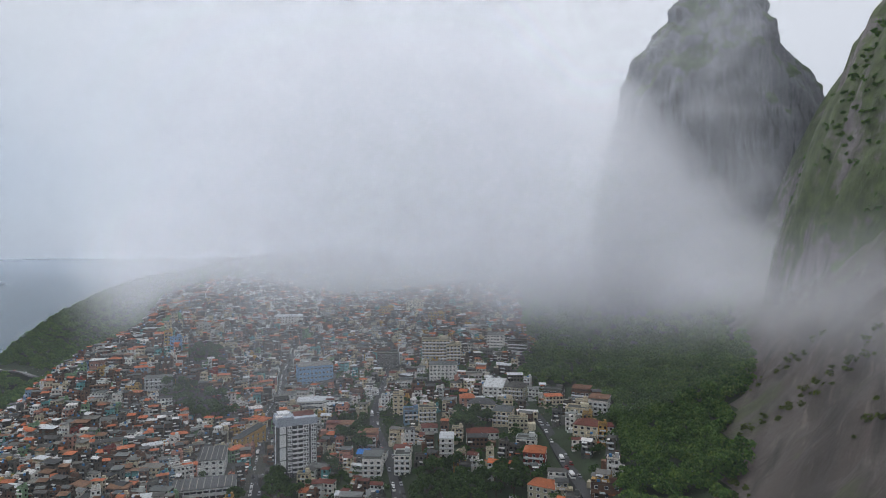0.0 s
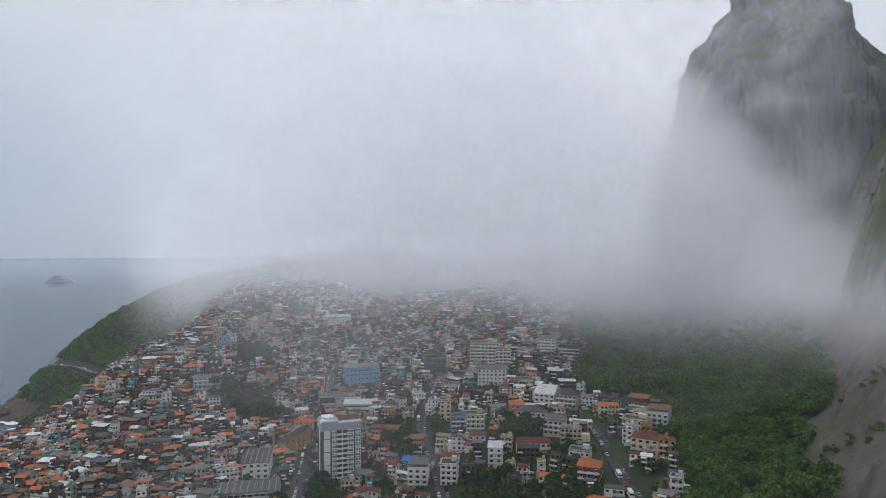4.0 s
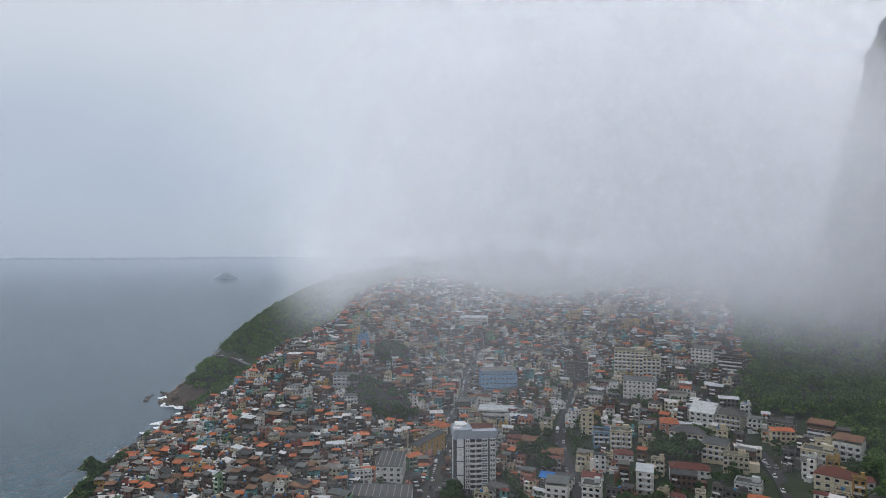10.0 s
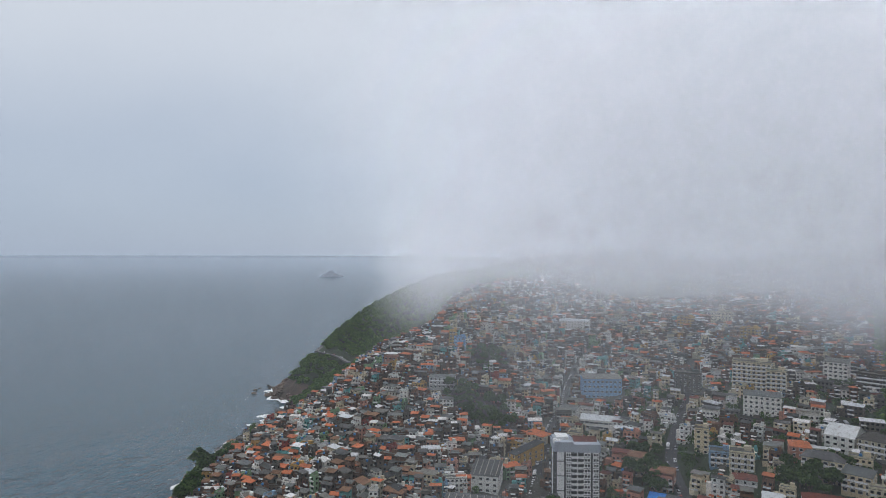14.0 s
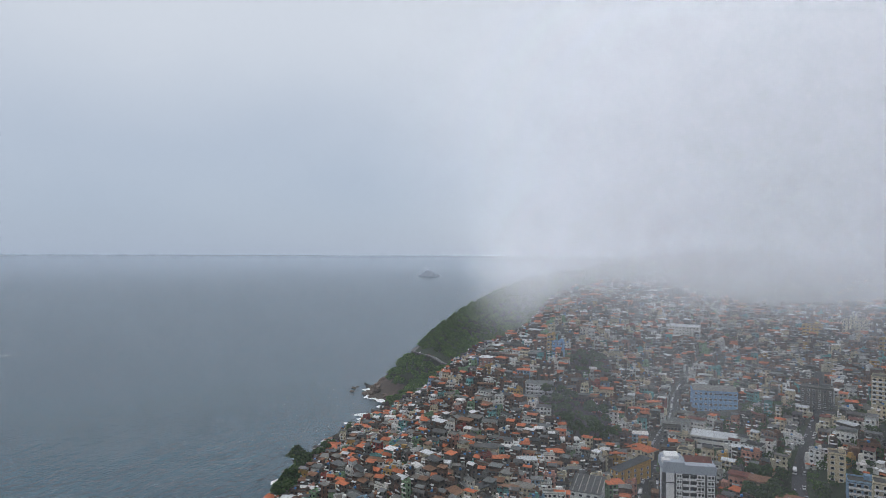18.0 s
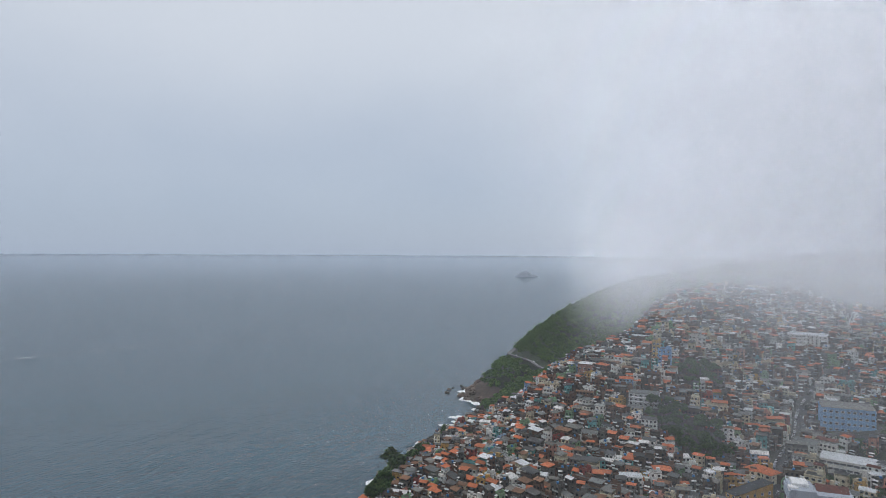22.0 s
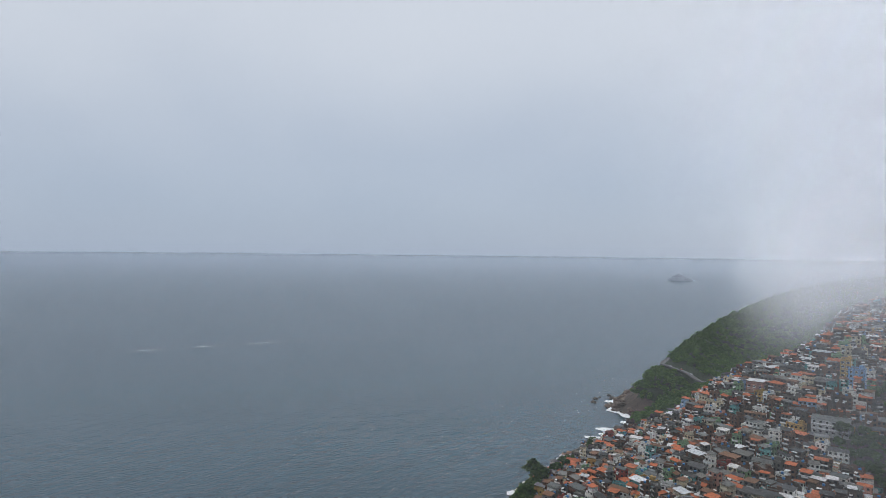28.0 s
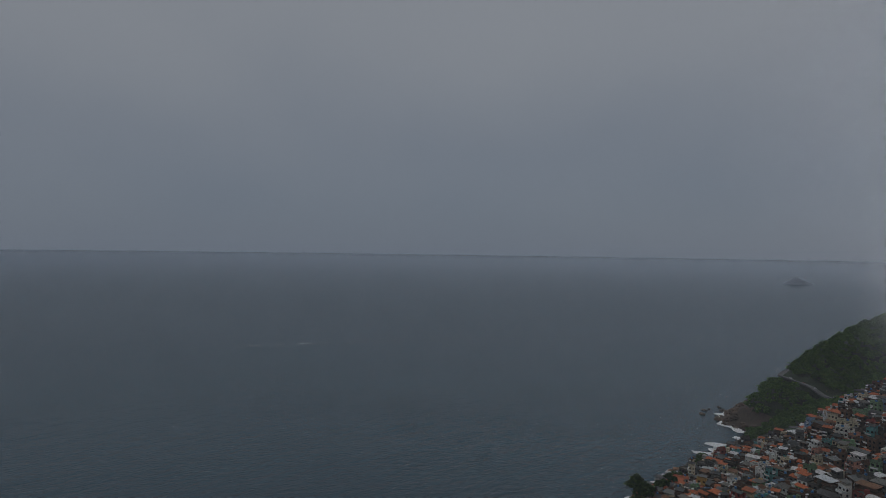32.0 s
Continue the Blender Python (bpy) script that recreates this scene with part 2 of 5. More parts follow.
def foam_white(name="foam", low=0.53, most=1.0):
    """Broken white water: patches of foam with gaps."""
    mat = bpy.data.materials.new(name)
    mat.use_nodes = True
    n = Nodes(mat.node_tree)
    at = n.place()
    holes = n.math("ADD", n.noise(at, 0.22, 6.0, 0.75), n.math("MULTIPLY", n.noise(at, 0.02, 2.0), 0.5))
    shade = n.add("ShaderNodeBsdfDiffuse", Color=(0.78, 0.8, 0.8, 1))
    clear = n.tree.nodes.new("ShaderNodeBsdfTransparent")
    blend = n.tree.nodes.new("ShaderNodeMixShader")
    n.link(n.math("MULTIPLY", n.smooth(holes, low, low + 0.14), most), blend.inputs[0])
    n.link(clear.outputs[0], blend.inputs[1])
    n.link(shade.outputs[0], blend.inputs[2])
    n.link(blend.outputs[0], n.add("ShaderNodeOutputMaterial").inputs[0])
    return mat


FOAM = foam_white()
THIN_FOAM = foam_white("thin_foam", 0.66, 0.3)


# ---- the lie of the land ----
def sstep(a, b, v):
    k = np.clip((v - a) / (b - a), 0, 1)
    return k * k * (3 - 2 * k)


def inland(x, y):
    s1 = (x + 640) * 0.74 + (y - 600) * 0.67
    u = -(x + 640) * 0.67 + (y - 600) * 0.74
    s1 = s1 + 28 * sstep(-180, -330, u) - 7 * np.exp(-((u + 150) / 60) ** 2)
    # a small cove between the headland's tip and the town
    s1 = s1 - (42 * np.exp(-((u + 70) / 30) ** 2) + 13 * np.exp(-((u + 130) / 36) ** 2)) * (1 - sstep(45, 140, s1))
    s2 = (x + 640) * 0.9 + (y - 600) * 0.43
    k = 25.0
    h = np.clip(0.5 + 0.5 * (s2 - s1) / k, 0, 1)
    return s2 + (s1 - s2) * h - k * h * (1 - h)


def valley_axis(y):
    return -143 - 0.325 * (np.clip(y, 0, 620) - 358)


def flank(x, y):
    return (x - 83) * 0.96 - (y - 257) * 0.27


def rock_edge(y):
    """Where the forest gives way to bare rock, as metres up the flank."""
    return np.clip((y - 240) * 0.104, -2, 16) + 3 * np.sin(y / 17)


def valley_head(x, y):
    """How far the slope at the head of the valley stands above its floor, steepest on the spur beside the headland."""
    away = np.hypot(x + 5, y - 33)
    turn = np.degrees(np.arctan2(-5 - x, y - 33))
    spur = sstep(22, 28, turn)
    rise = 18 * sstep(6, 15, turn) + 4 * sstep(17, 22, turn) + 22 * sstep(22, 29.5, turn)
    rise = rise * (1 - sstep(31.5, 35.8, turn))
    return rise * np.clip((away - 600 + 150 * spur) / (200 + 100 * spur), 0, 1) * (1 - 0.8 * sstep(820, 980, away))


def ground_height(x, y):
    x = np.asarray(x, float); y = np.asarray(y, float)
    floor = 46 + 0.045 * (np.clip(y, -200, 600) - 358) + 0.19 * np.clip(y - 600, 0, 520)
    w = valley_axis(y) - x
    left = (20 + 40 * sstep(380, 560, y) - 24 * sstep(600, 780, y)) * sstep(10, 170, w)
    right = 27 * sstep(0, 170, -w)
    q = flank(x, y)
    side = 0.5 * 18 * np.log1p(np.exp(np.clip((q + 62) / 18, -30, 30)))
    side = side + 0.65 * 10 * np.log1p(np.exp(np.clip((q - 10) / 10, -30, 30)))
    town = floor + left + right + np.minimum(side, 260) + valley_head(x, y)
    s = inland(x, y)
    near = np.clip(s, 0, 900)
    along = -(x + 640) * 0.67 + (y - 600) * 0.74
    town = town * (1 - np.exp(-near / (75 + 100 * sstep(-270, -90, along))))
    # the western edge of the town drops away to a cove
    town = town - 21 * np.exp(-((near - 66) / 40) ** 2) * sstep(-400, -300, along) * (1 - sstep(-250, -150, along))
    town = np.maximum(town, 0.12 * near)
    head = 148 * (1 - np.exp(-near / 26)) * np.exp(-((x + 510) ** 2 + (y - 930) ** 2) / 72200)
    k = 14.0
    h = np.clip(0.5 + 0.5 * (head - town) / k, 0, 1)
    z = town * (1 - h) + head * h + k * h * (1 - h) * np.clip(s / 40, 0, 1)
    return np.where(s > 0, z, np.maximum(s * 0.5, -12))


def height(x, y):
    return float(ground_height(x, y))


def in_shape(x, y, shape):
    inside = False
    for (ax, ay), (bx, by) in zip(shape, shape[1:] + shape[:1]):
        if (ay > y) != (by > y) and x < (bx - ax) * (y - ay) / (by - ay) + ax:
            inside = not inside
    return inside


def from_line(x, y, line):
    best = 1e9
    for (ax, ay), (bx, by) in zip(line, line[1:]):
        dx, dy = bx - ax, by - ay
        k = max(0.0, min(1.0, ((x - ax) * dx + (y - ay) * dy) / (dx * dx + dy * dy)))
        best = min(best, math.hypot(x - ax - k * dx, y - ay - k * dy))
    return best


TOWN = [(-430, 300), (-462, 380), (-505, 440), (-482, 482), (-436, 496), (-396, 506), (-392, 545), (-422, 640), (-440, 740), (-430, 960), (-20, 960), (0, 800), (0, 700), (12, 600), (-5, 500),
        (40, 440), (58, 400), (48, 320), (40, 240), (-60, 180), (-300, 200)]
STREETS = {
    "west": [(-120, 250), (-140, 310), (-152, 345), (-175, 409), (-201, 485), (-212, 540), (-234, 600), (-240, 663), (-225, 730)],
    "middle": [(-45, 250), (-64, 326), (-78, 371), (-101, 426), (-109, 466), (-114, 513), (-119, 579), (-135, 650)],
    "east": [(34, 240), (26, 297), (20, 345), (17, 375), (10, 410), (-14, 480), (-30, 540)],
}


class Shape:
    """Gathers faces for one mesh."""

    def __init__(self):
        self.verts, self.faces, self.slots = [], [], []

    def quad(self, *corners, slot=0):
        k = len(self.verts)
        self.verts += corners
        self.faces.append(tuple(range(k, k + len(corners))))
        self.slots.append(slot)

    def box(self, x0, y0, z0, x1, y1, z1, slot=0, bottom=True, taper=0.0):
        k, t = len(self.verts), taper
        self.verts += [(x0, y0, z0), (x1, y0, z0), (x1, y1, z0), (x0, y1, z0), (x0 + t, y0 + t, z1), (x1 - t, y0 + t, z1), (x1 - t, y1 - t, z1), (x0 + t, y1 - t, z1)]
        sides = [(4, 5, 6, 7), (0, 1, 5, 4), (1, 2, 6, 5), (2, 3, 7, 6), (3, 0, 4, 7)] + ([(3, 2, 1, 0)] if bottom else [])
        self.faces += [tuple(k + i for i in f) for f in sides]
        self.slots += [slot] * len(sides)

    def tube(self, x, y, z0, z1, r0, r1, sides=8, slot=0):
        k = len(self.verts)
        for z, r in ((z0, r0), (z1, r1)):
            self.verts += [(x + r * math.cos(2 * math.pi * i / sides), y + r * math.sin(2 * math.pi * i / sides), z) for i in range(sides)]
        self.faces += [(k + i, k + (i + 1) % sides, k + sides + (i + 1) % sides, k + sides + i) for i in range(sides)]
        self.faces.append(tuple(k + sides + i for i in range(sides)))
        self.slots += [slot] * (sides + 1)

    def mesh(self, name, *materials, smooth=False):
        data = bpy.data.meshes.new(name)
        data.from_pydata(self.verts, [], self.faces)
        for m in materials:
            data.materials.append(m)
        data.polygons.foreach_set("material_index", self.slots)
        if smooth:
            data.polygons.foreach_set("use_smooth", [True] * len(self.faces))
        data.update()
        return data


def part(name, data, parent, label="", at=None):
    ob = new(name, data)
    ob.parent = parent
    if at is not None:
        ob.matrix_basis = at
    return tagged(ob, label)


def sheet(name, xs, ys, zs, slots, *materials):
    """A smooth grid mesh from rows of x, y and z."""
    rows, cols = xs.shape
    data = bpy.data.meshes.new(name)
    k = np.arange(rows * cols).reshape(rows, cols)
    faces = np.stack([k[:-1, :-1], k[:-1, 1:], k[1:, 1:], k[1:, :-1]], -1).reshape(-1, 4)
    data.from_pydata(np.stack([xs, ys, zs], -1).reshape(-1, 3).tolist(), [], faces.tolist())
    for m in materials:
        data.materials.append(m)
    if slots is not None:
        data.polygons.foreach_set("material_index", np.asarray(slots).ravel().astype(int))
    data.polygons.foreach_set("use_smooth", [True] * len(faces))
    data.update()
    return new(name, data)


def bumps(x, y, size, seed):
    """Smooth unevenness of about unit height, from crossed waves."""
    r = np.random.RandomState(seed)
    total = 0 * x
    for k in range(9):
        a, p, f = r.uniform(0, 2 * math.pi), r.uniform(0, 2 * math.pi), r.uniform(0.6, 2.2) / size
        total = total + np.sin((x * math.cos(a) + y * math.sin(a)) * f * 2 * math.pi + p) / (3 + 0.5 * k)
    return total


# ground, one sheet from below the sea to the mountain
gx, gy = np.meshgrid(np.arange(-830, 780, 7.0), np.arange(-320, 1420, 7.0))
gz = ground_height(gx, gy)
shore = inland(gx, gy)
gz = gz + np.where(shore > 0, np.clip(shore / 40, 0.15, 1) * (1.2 * bumps(gx, gy, 60, 1) + 0.5 * bumps(gx, gy, 20, 2)), 0)
gz = gz + np.clip((flank(gx, gy) - 5) / 20, 0, 1) * (3.2 * bumps(gx, gy, 40, 5) + 2.6 * bumps(gx, gy, 19, 6))
rugged = np.exp(-(((gx + 625) / 75) ** 2 + ((gy - 610) / 75) ** 2)) * np.clip(shore / 12, 0, 1) * np.clip((70 - shore) / 30, 0, 1)
gz = gz + rugged * (3.0 * np.abs(bumps(gx, gy, 34, 11)) + 2.0 * bumps(gx, gy, 16, 12) - 1.0)
mx, my, ms = ((a[:-1, :-1] + a[1:, 1:]) / 2 for a in (gx, gy, shore))
town_here = np.array([[in_shape(x, y, TOWN) for x, y in zip(a, b)] for a, b in zip(mx, my)])
slots = np.where(town_here & ((mx < valley_axis(my) + 10) | (my > 560)), 0, 1)
tip = np.exp(-(((mx + 625) / 70) ** 2 + ((my - 610) / 70) ** 2))
slots = np.where((ms < 9 + 20 * tip + 6 * np.sin(mx / 11 + my / 17) * tip) & ~town_here, 2, slots)
slots = np.where(flank(mx, my) > rock_edge(my) - 4, 3, slots)
tagged(sheet("ground", gx, gy, gz, slots, EARTH, SCRUB, SHORE, FOOT_ROCK), "hillside of trodden earth, scrub and shore rock", "ground", kind="structure")

# the sea, a wide sheet that lifts a little far out so that it meets the horizon where the real one does
ring = np.concatenate([np.linspace(20, 900, 45), np.geomspace(930, 4920, 60)])
turn = np.linspace(0, 2 * math.pi, 181)
sr, st = np.meshgrid(ring, turn)
lift = 145 * np.clip((sr - 1500) / 3420, 0, 1) ** 2
tagged(sheet("sea", -30 - sr * np.sin(st), 60 + sr * np.cos(st), lift, None, WATER), "grey-green open sea with a light swell", "sea", kind="structure")


# ---- the mountain: a steep granite peak and a green-topped dome ----
def crag(x, y, z, size, seed):
    """Rough unevenness of rock, ridged."""
    out = np.zeros(x.shape)
    for i in np.ndindex(x.shape):
        v = Vector((x[i] / size + seed * 7.3, y[i] / size, z[i] / size * 0.55))
        out[i] = noise.fractal(v, 0.9, 2.1, 5)
    return out


def peak(name, cx, cy, top, foot, left, right, front, material, label, rough, seed):
    """A steep mountain: rings from the summit down, wider on one side than on the other."""
    depth = np.concatenate([[0.5], np.geomspace(4, top - foot, 90)])
    turn = np.linspace(0, 2 * math.pi, 221)
    d, a = np.meshgrid(depth, turn)
    side = np.cos(a)
    reach = np.where(side < 0, left, right) * np.abs(side) ** 1.2 + front * (1 - np.abs(side) ** 1.2)
    r = 8 + reach * np.where(d < 150, d, 150 + 0.25 * (d - 150))
    x, y, z = cx + r * np.cos(a), cy + r * np.sin(a), top - d
    k = rough * np.clip(d / 60, 0.1, 1) * crag(x, y, z, 70, seed)
    k = k + 0.42 * rough * np.clip(d / 40, 0.1, 1) * crag(x, y, z, 17, seed + 3)
    k[-1] = k[0]
    x, y = x + k * np.cos(a), y + k * np.sin(a)
    z = z + 0.4 * k
    return tagged(sheet(name, x, y, z, None, material), label, "mountain", kind="structure")


peak("mountain_peak", 250, 785, 534, 60, 0.745, 0.54, 0.42, GRANITE, "steep bare granite peak with green ledges in cloud", 16, 1)
# the dome beside it, higher than the saddle between the two
dx, dy = np.meshgrid(np.arange(110, 560, 4.0), np.arange(170, 700, 4.0))


def dome_height(x, y):
    return 395 * (1 - np.clip(np.hypot(x - 372, (y - 425) / 1.15) / 224, 0, 1.25) ** 3.4)


dome = dome_height(dx, dy)
dome = dome + np.clip(dome / 60, 0, 1) * (22 * crag(dx, dy, dome, 60, 3) + 9 * crag(dx, dy, dome, 19, 4))
tagged(sheet("mountain_dome", dx, dy, dome, None, GREEN_CLIFF), "rock dome with a grassy green crown", "mountain", kind="structure")
# the saddle between dome and peak
lx, ly = np.meshgrid(np.arange(120, 520, 8.0), np.arange(430, 900, 8.0))
saddle = 372 * np.exp(-((lx - 345) / 118) ** 2 - ((ly - 650) / 190) ** 2) + 7 * crag(lx, ly, 0 * lx, 50, 5)
tagged(sheet("mountain_saddle", lx, ly, saddle, None, GREEN_CLIFF), "wooded saddle between two rock summits", "mountain", kind="structure")

# the islet far out
ir, ia = np.meshgrid(np.linspace(0.02, 1, 14), np.linspace(0, 2 * math.pi, 41))
ix, iy = 68 * ir * np.cos(ia), 40 * ir * np.sin(ia)
iz = 27 * (1 - ir ** 2.0) * (0.75 + 0.5 * np.exp(-((ix + 8) / 24) ** 2)) + 9 * crag(ix, iy, 0 * ix, 16, 9) * (1 - ir)
islet = sheet("islet", ix, iy, iz - 3, None, HAZED_ROCK)
islet.matrix_basis = pose(-2378, 2550, 47, 0, 0, 43)
tagged(islet, "small dark rocky islet far out at sea", "islet", kind="structure")


# ---- cloud and haze: thin lit sheets of vapour one behind another ----
def vapour(name, thick, white=(0.50, 0.525, 0.555)):
    """White vapour that scatters the light of the sky; thick(n, z, turn, blot, wisp) gives how much of the view it takes."""
    mat = bpy.data.materials.new(name)
    mat.use_nodes = True
    n = Nodes(mat.node_tree)
    at = n.place()
    x, y, z = n.split(at)
    turn = n.math("MULTIPLY", n.math("ARCTAN2", n.math("SUBTRACT", -15.0, x), n.math("SUBTRACT", y, 45.0)), 57.296)
    blot = n.math("SUBTRACT", n.noise(n.stretch(at, 1, 1, 1.6), 0.006, 3.0, 0.55), 0.5)
    wisp = n.math("SUBTRACT", n.noise(n.stretch(at, 1, 1, 1.3), 0.02, 4.5, 0.64), 0.5)
    lit = n.add("ShaderNodeBsdfDiffuse", Color=(*white, 1))
    thru = n.add("ShaderNodeBsdfTranslucent", Color=(*white, 1))
    up, down = n.add("ShaderNodeCombineXYZ", Z=1.0), n.add("ShaderNodeCombineXYZ", Z=-1.0)
    n.link(up.outputs[0], lit.inputs["Normal"])
    n.link(down.outputs[0], thru.inputs["Normal"])
    total = n.tree.nodes.new("ShaderNodeAddShader")
    n.link(lit.outputs[0], total.inputs[0])
    n.link(thru.outputs[0], total.inputs[1])
    clear = n.tree.nodes.new("ShaderNodeBsdfTransparent")
    blend = n.tree.nodes.new("ShaderNodeMixShader")
    n.link(thick(n, z, turn, blot, wisp), blend.inputs[0])
    n.link(clear.outputs[0], blend.inputs[1])
    n.link(total.outputs[0], blend.inputs[2])
    n.link(blend.outputs[0], n.add("ShaderNodeOutputMaterial").inputs[0])
    return mat


def curtain(name, radius, low, high, first, last, material, label, sway=12.0, seed=0):
    """A bowed, swaying sheet of vapour; first and last in degrees left of +y."""
    turn = np.radians(np.linspace(first, last, 90))
    a, z = np.meshgrid(turn, np.linspace(low, high, 24))
    r = radius + sway * bumps(a * radius, 0 * z, 180, seed)
    ob = sheet(name, -15 - r * np.sin(a), 45 + r * np.cos(a), z, None, material)
    return tagged(ob, label, "cloud", group="cloud bank", kind="stuff")


def cloud(radius, most):
    """Cloud above a ragged base; it thins out towards the open sea, high up, and above a line that sinks along the peak's flank."""
    def thick(n, z, turn, blot, wisp):
        rough = n.math("ADD", n.math("MULTIPLY", blot, 75.0), n.math("MULTIPLY", wisp, 42.0))
        right = n.smooth(turn, 13, -7)
        level = n.math("ADD", n.math("ADD", z, rough), n.math("MULTIPLY", right, 27.0 + max(0.0, 640 - radius) * 0.22))
        level = n.math("MULTIPLY_ADD", n.smooth(turn, 27, 34), 28.0 if radius > 715 else 4.0, level)
        base = 132.0 + max(0.0, 680 - radius) * 0.36
        full = n.smooth(level, base - 52, base + 46)
        bent = n.math("ADD", turn, n.math("MULTIPLY", n.math("ADD", blot, wisp), 9.0))
        high = n.smooth(z, 130, 260)
        side = n.math("ADD", n.math("MULTIPLY", n.smooth(bent, 40, 33), n.math("SUBTRACT", 1.0, high)), n.math("MULTIPLY", n.smooth(bent, 50, 10), high))
        steep = n.math("MAXIMUM", n.math("MULTIPLY_ADD", n.math("MINIMUM", n.math("ADD", turn, 11.5), 0.0), 0.0205, 0.255), -0.04)
        steep = n.math("MULTIPLY_ADD", n.smooth(turn, -9.0, 4.0), 0.12, steep)
        fray = n.math("MULTIPLY_ADD", n.smooth(turn, 0, -10), 130.0, 50.0)
        top = n.math("ADD", n.math("MULTIPLY_ADD", steep, radius, 181.0), n.math("ADD", n.math("MULTIPLY", blot, 70.0), n.math("MULTIPLY", wisp, fray)))
        soft = n.math("MULTIPLY_ADD", n.smooth(turn, -10, 4), 1.2, 0.8)
        under = n.smooth(n.math("DIVIDE", n.math("SUBTRACT", top, z), soft), -75, 60)
        # shreds of it drift across the rock above
        shred = n.math("MULTIPLY_ADD", n.smooth(n.math("MULTIPLY_ADD", blot, 0.8, wisp), -0.02, 0.17), 0.62, 0.13)
        shred = n.math("MULTIPLY", n.math("MULTIPLY", shred, n.smooth(turn, -5, -9)), n.math("MULTIPLY", n.smooth(z, 560, 300), n.smooth(turn, -27, -20)))
        under = n.math("MAXIMUM", under, shred)
        return n.math("MULTIPLY", n.math("MULTIPLY", full, side), n.math("MULTIPLY", under, most))
    return thick


def band(low, high, soft, most, first, last):
    def thick(n, z, turn, blot, wisp):
        level = n.math("ADD", z, n.math("ADD", n.math("MULTIPLY", blot, 60.0), n.math("MULTIPLY", wisp, 55.0)))
        k = n.math("MULTIPLY", n.smooth(level, low - soft, low + soft), n.smooth(level, high + soft, high - soft))
        return n.math("MULTIPLY", n.math("MULTIPLY", k, n.smooth(turn, first, last)), most)
    return thick


def sea_haze(most, middle, top, first, last):
    def thick(n, z, turn, blot, wisp):
        k = n.math("MULTIPLY", n.smooth(z, 0.0, middle), n.smooth(z, top, middle))
        return n.math("MULTIPLY", n.math("MULTIPLY", k, n.smooth(turn, first, last)), most)
    return thick


def veil(most, first, last, rest=0.5):
    def thick(n, z, turn, blot, wisp):
        k = n.math("MULTIPLY", n.smooth(z, 340, 150), n.math("MULTIPLY_ADD", n.smooth(turn, first, last), 1.0 - rest, rest))
        k = n.math("MULTIPLY", k, n.math("MULTIPLY_ADD", n.smooth(turn, -8, 25), 0.35, 0.65))
        return n.math("MULTIPLY", n.math("MULTIPLY_ADD", blot, 0.5, 1.0), n.math("MULTIPLY", k, most))
    return thick


curtain("thin_haze", 150, 0, 360, -70, 130, vapour("thin_vapour", veil(0.04, 70, 28, 0.4)), "faint grey haze before the town", 0, 8)
for radius in (205, 232, 260, 290):
    mist = vapour("wisp_vapour", band(181 - 0.125 * radius, 181 - 0.005 * radius, 20, 0.138, -14, -24), (0.66, 0.683, 0.725))
    curtain("cloud_wisp", radius, 60, 330, -62, -8, mist, "thin wisp of cloud against the rock", 0, 1)
for radius, much in ((330, 0.045), (455, 0.06), (535, 0.07), (612, 0.07)):
    curtain("haze", radius, 0, 360, -70, 130, vapour("town_haze", veil(much, 41, 29, 0.15), (0.55, 0.575, 0.61)), "thin grey haze over the town", 0, 2)
for radius in (470, 488, 506, 524, 543, 563, 584, 606, 628, 650, 674, 700, 728, 760, 795, 835, 885, 950):
    curtain("cloud_layer", radius, 40, 340 + radius * 0.45, -45, 75, vapour("cloud_vapour", cloud(radius, 0.138), (0.645, 0.667, 0.71)), "ragged grey cloud over the upper town and hilltop", 0, 3)
for radius in (1700, 2500, 3100, 3600, 4050, 4500):
    level = 181 - 0.0073 * radius
    curtain("sea_haze", radius, 0, 230, 15, 130, vapour("sea_vapour", sea_haze(0.11, level - 14, level + 6, 20, 42), (0.42, 0.49, 0.59)), "pale blue-grey haze over the sea", 0, 6)


# ---- houses ----
def window_mesh(w, h, sill):
    """A framed window in one piece: a proud frame, the pane set back in it."""
    s = Shape()
    x, f, o, b = w / 2, 0.12, -0.1, -0.03
    outer = [(-x - f, o, -f), (x + f, o, -f), (x + f, o, h + f), (-x - f, o, h + f)]
    inner = [(-x, o, 0), (x, o, 0), (x, o, h), (-x, o, h)]
    deep = [(a, b, c) for a, _, c in inner]
    back = [(a, 0.03, c) for a, _, c in outer]
    s.verts = outer + inner + deep + back
    for k in range(4):
        m = (k + 1) % 4
        s.faces += [(k, m, 4 + m, 4 + k), (4 + k, 4 + m, 8 + m, 8 + k), (12 + k, 12 + m, m, k)]
        s.slots += [0, 0, 0]
    s.faces.append((8, 9, 10, 11))
    s.slots.append(1)
    if sill:
        s.verts[0], s.verts[1] = (-x - f, o - 0.15, -f), (x + f, o - 0.15, -f)
    return s.mesh("window", FRAME, GLASS)


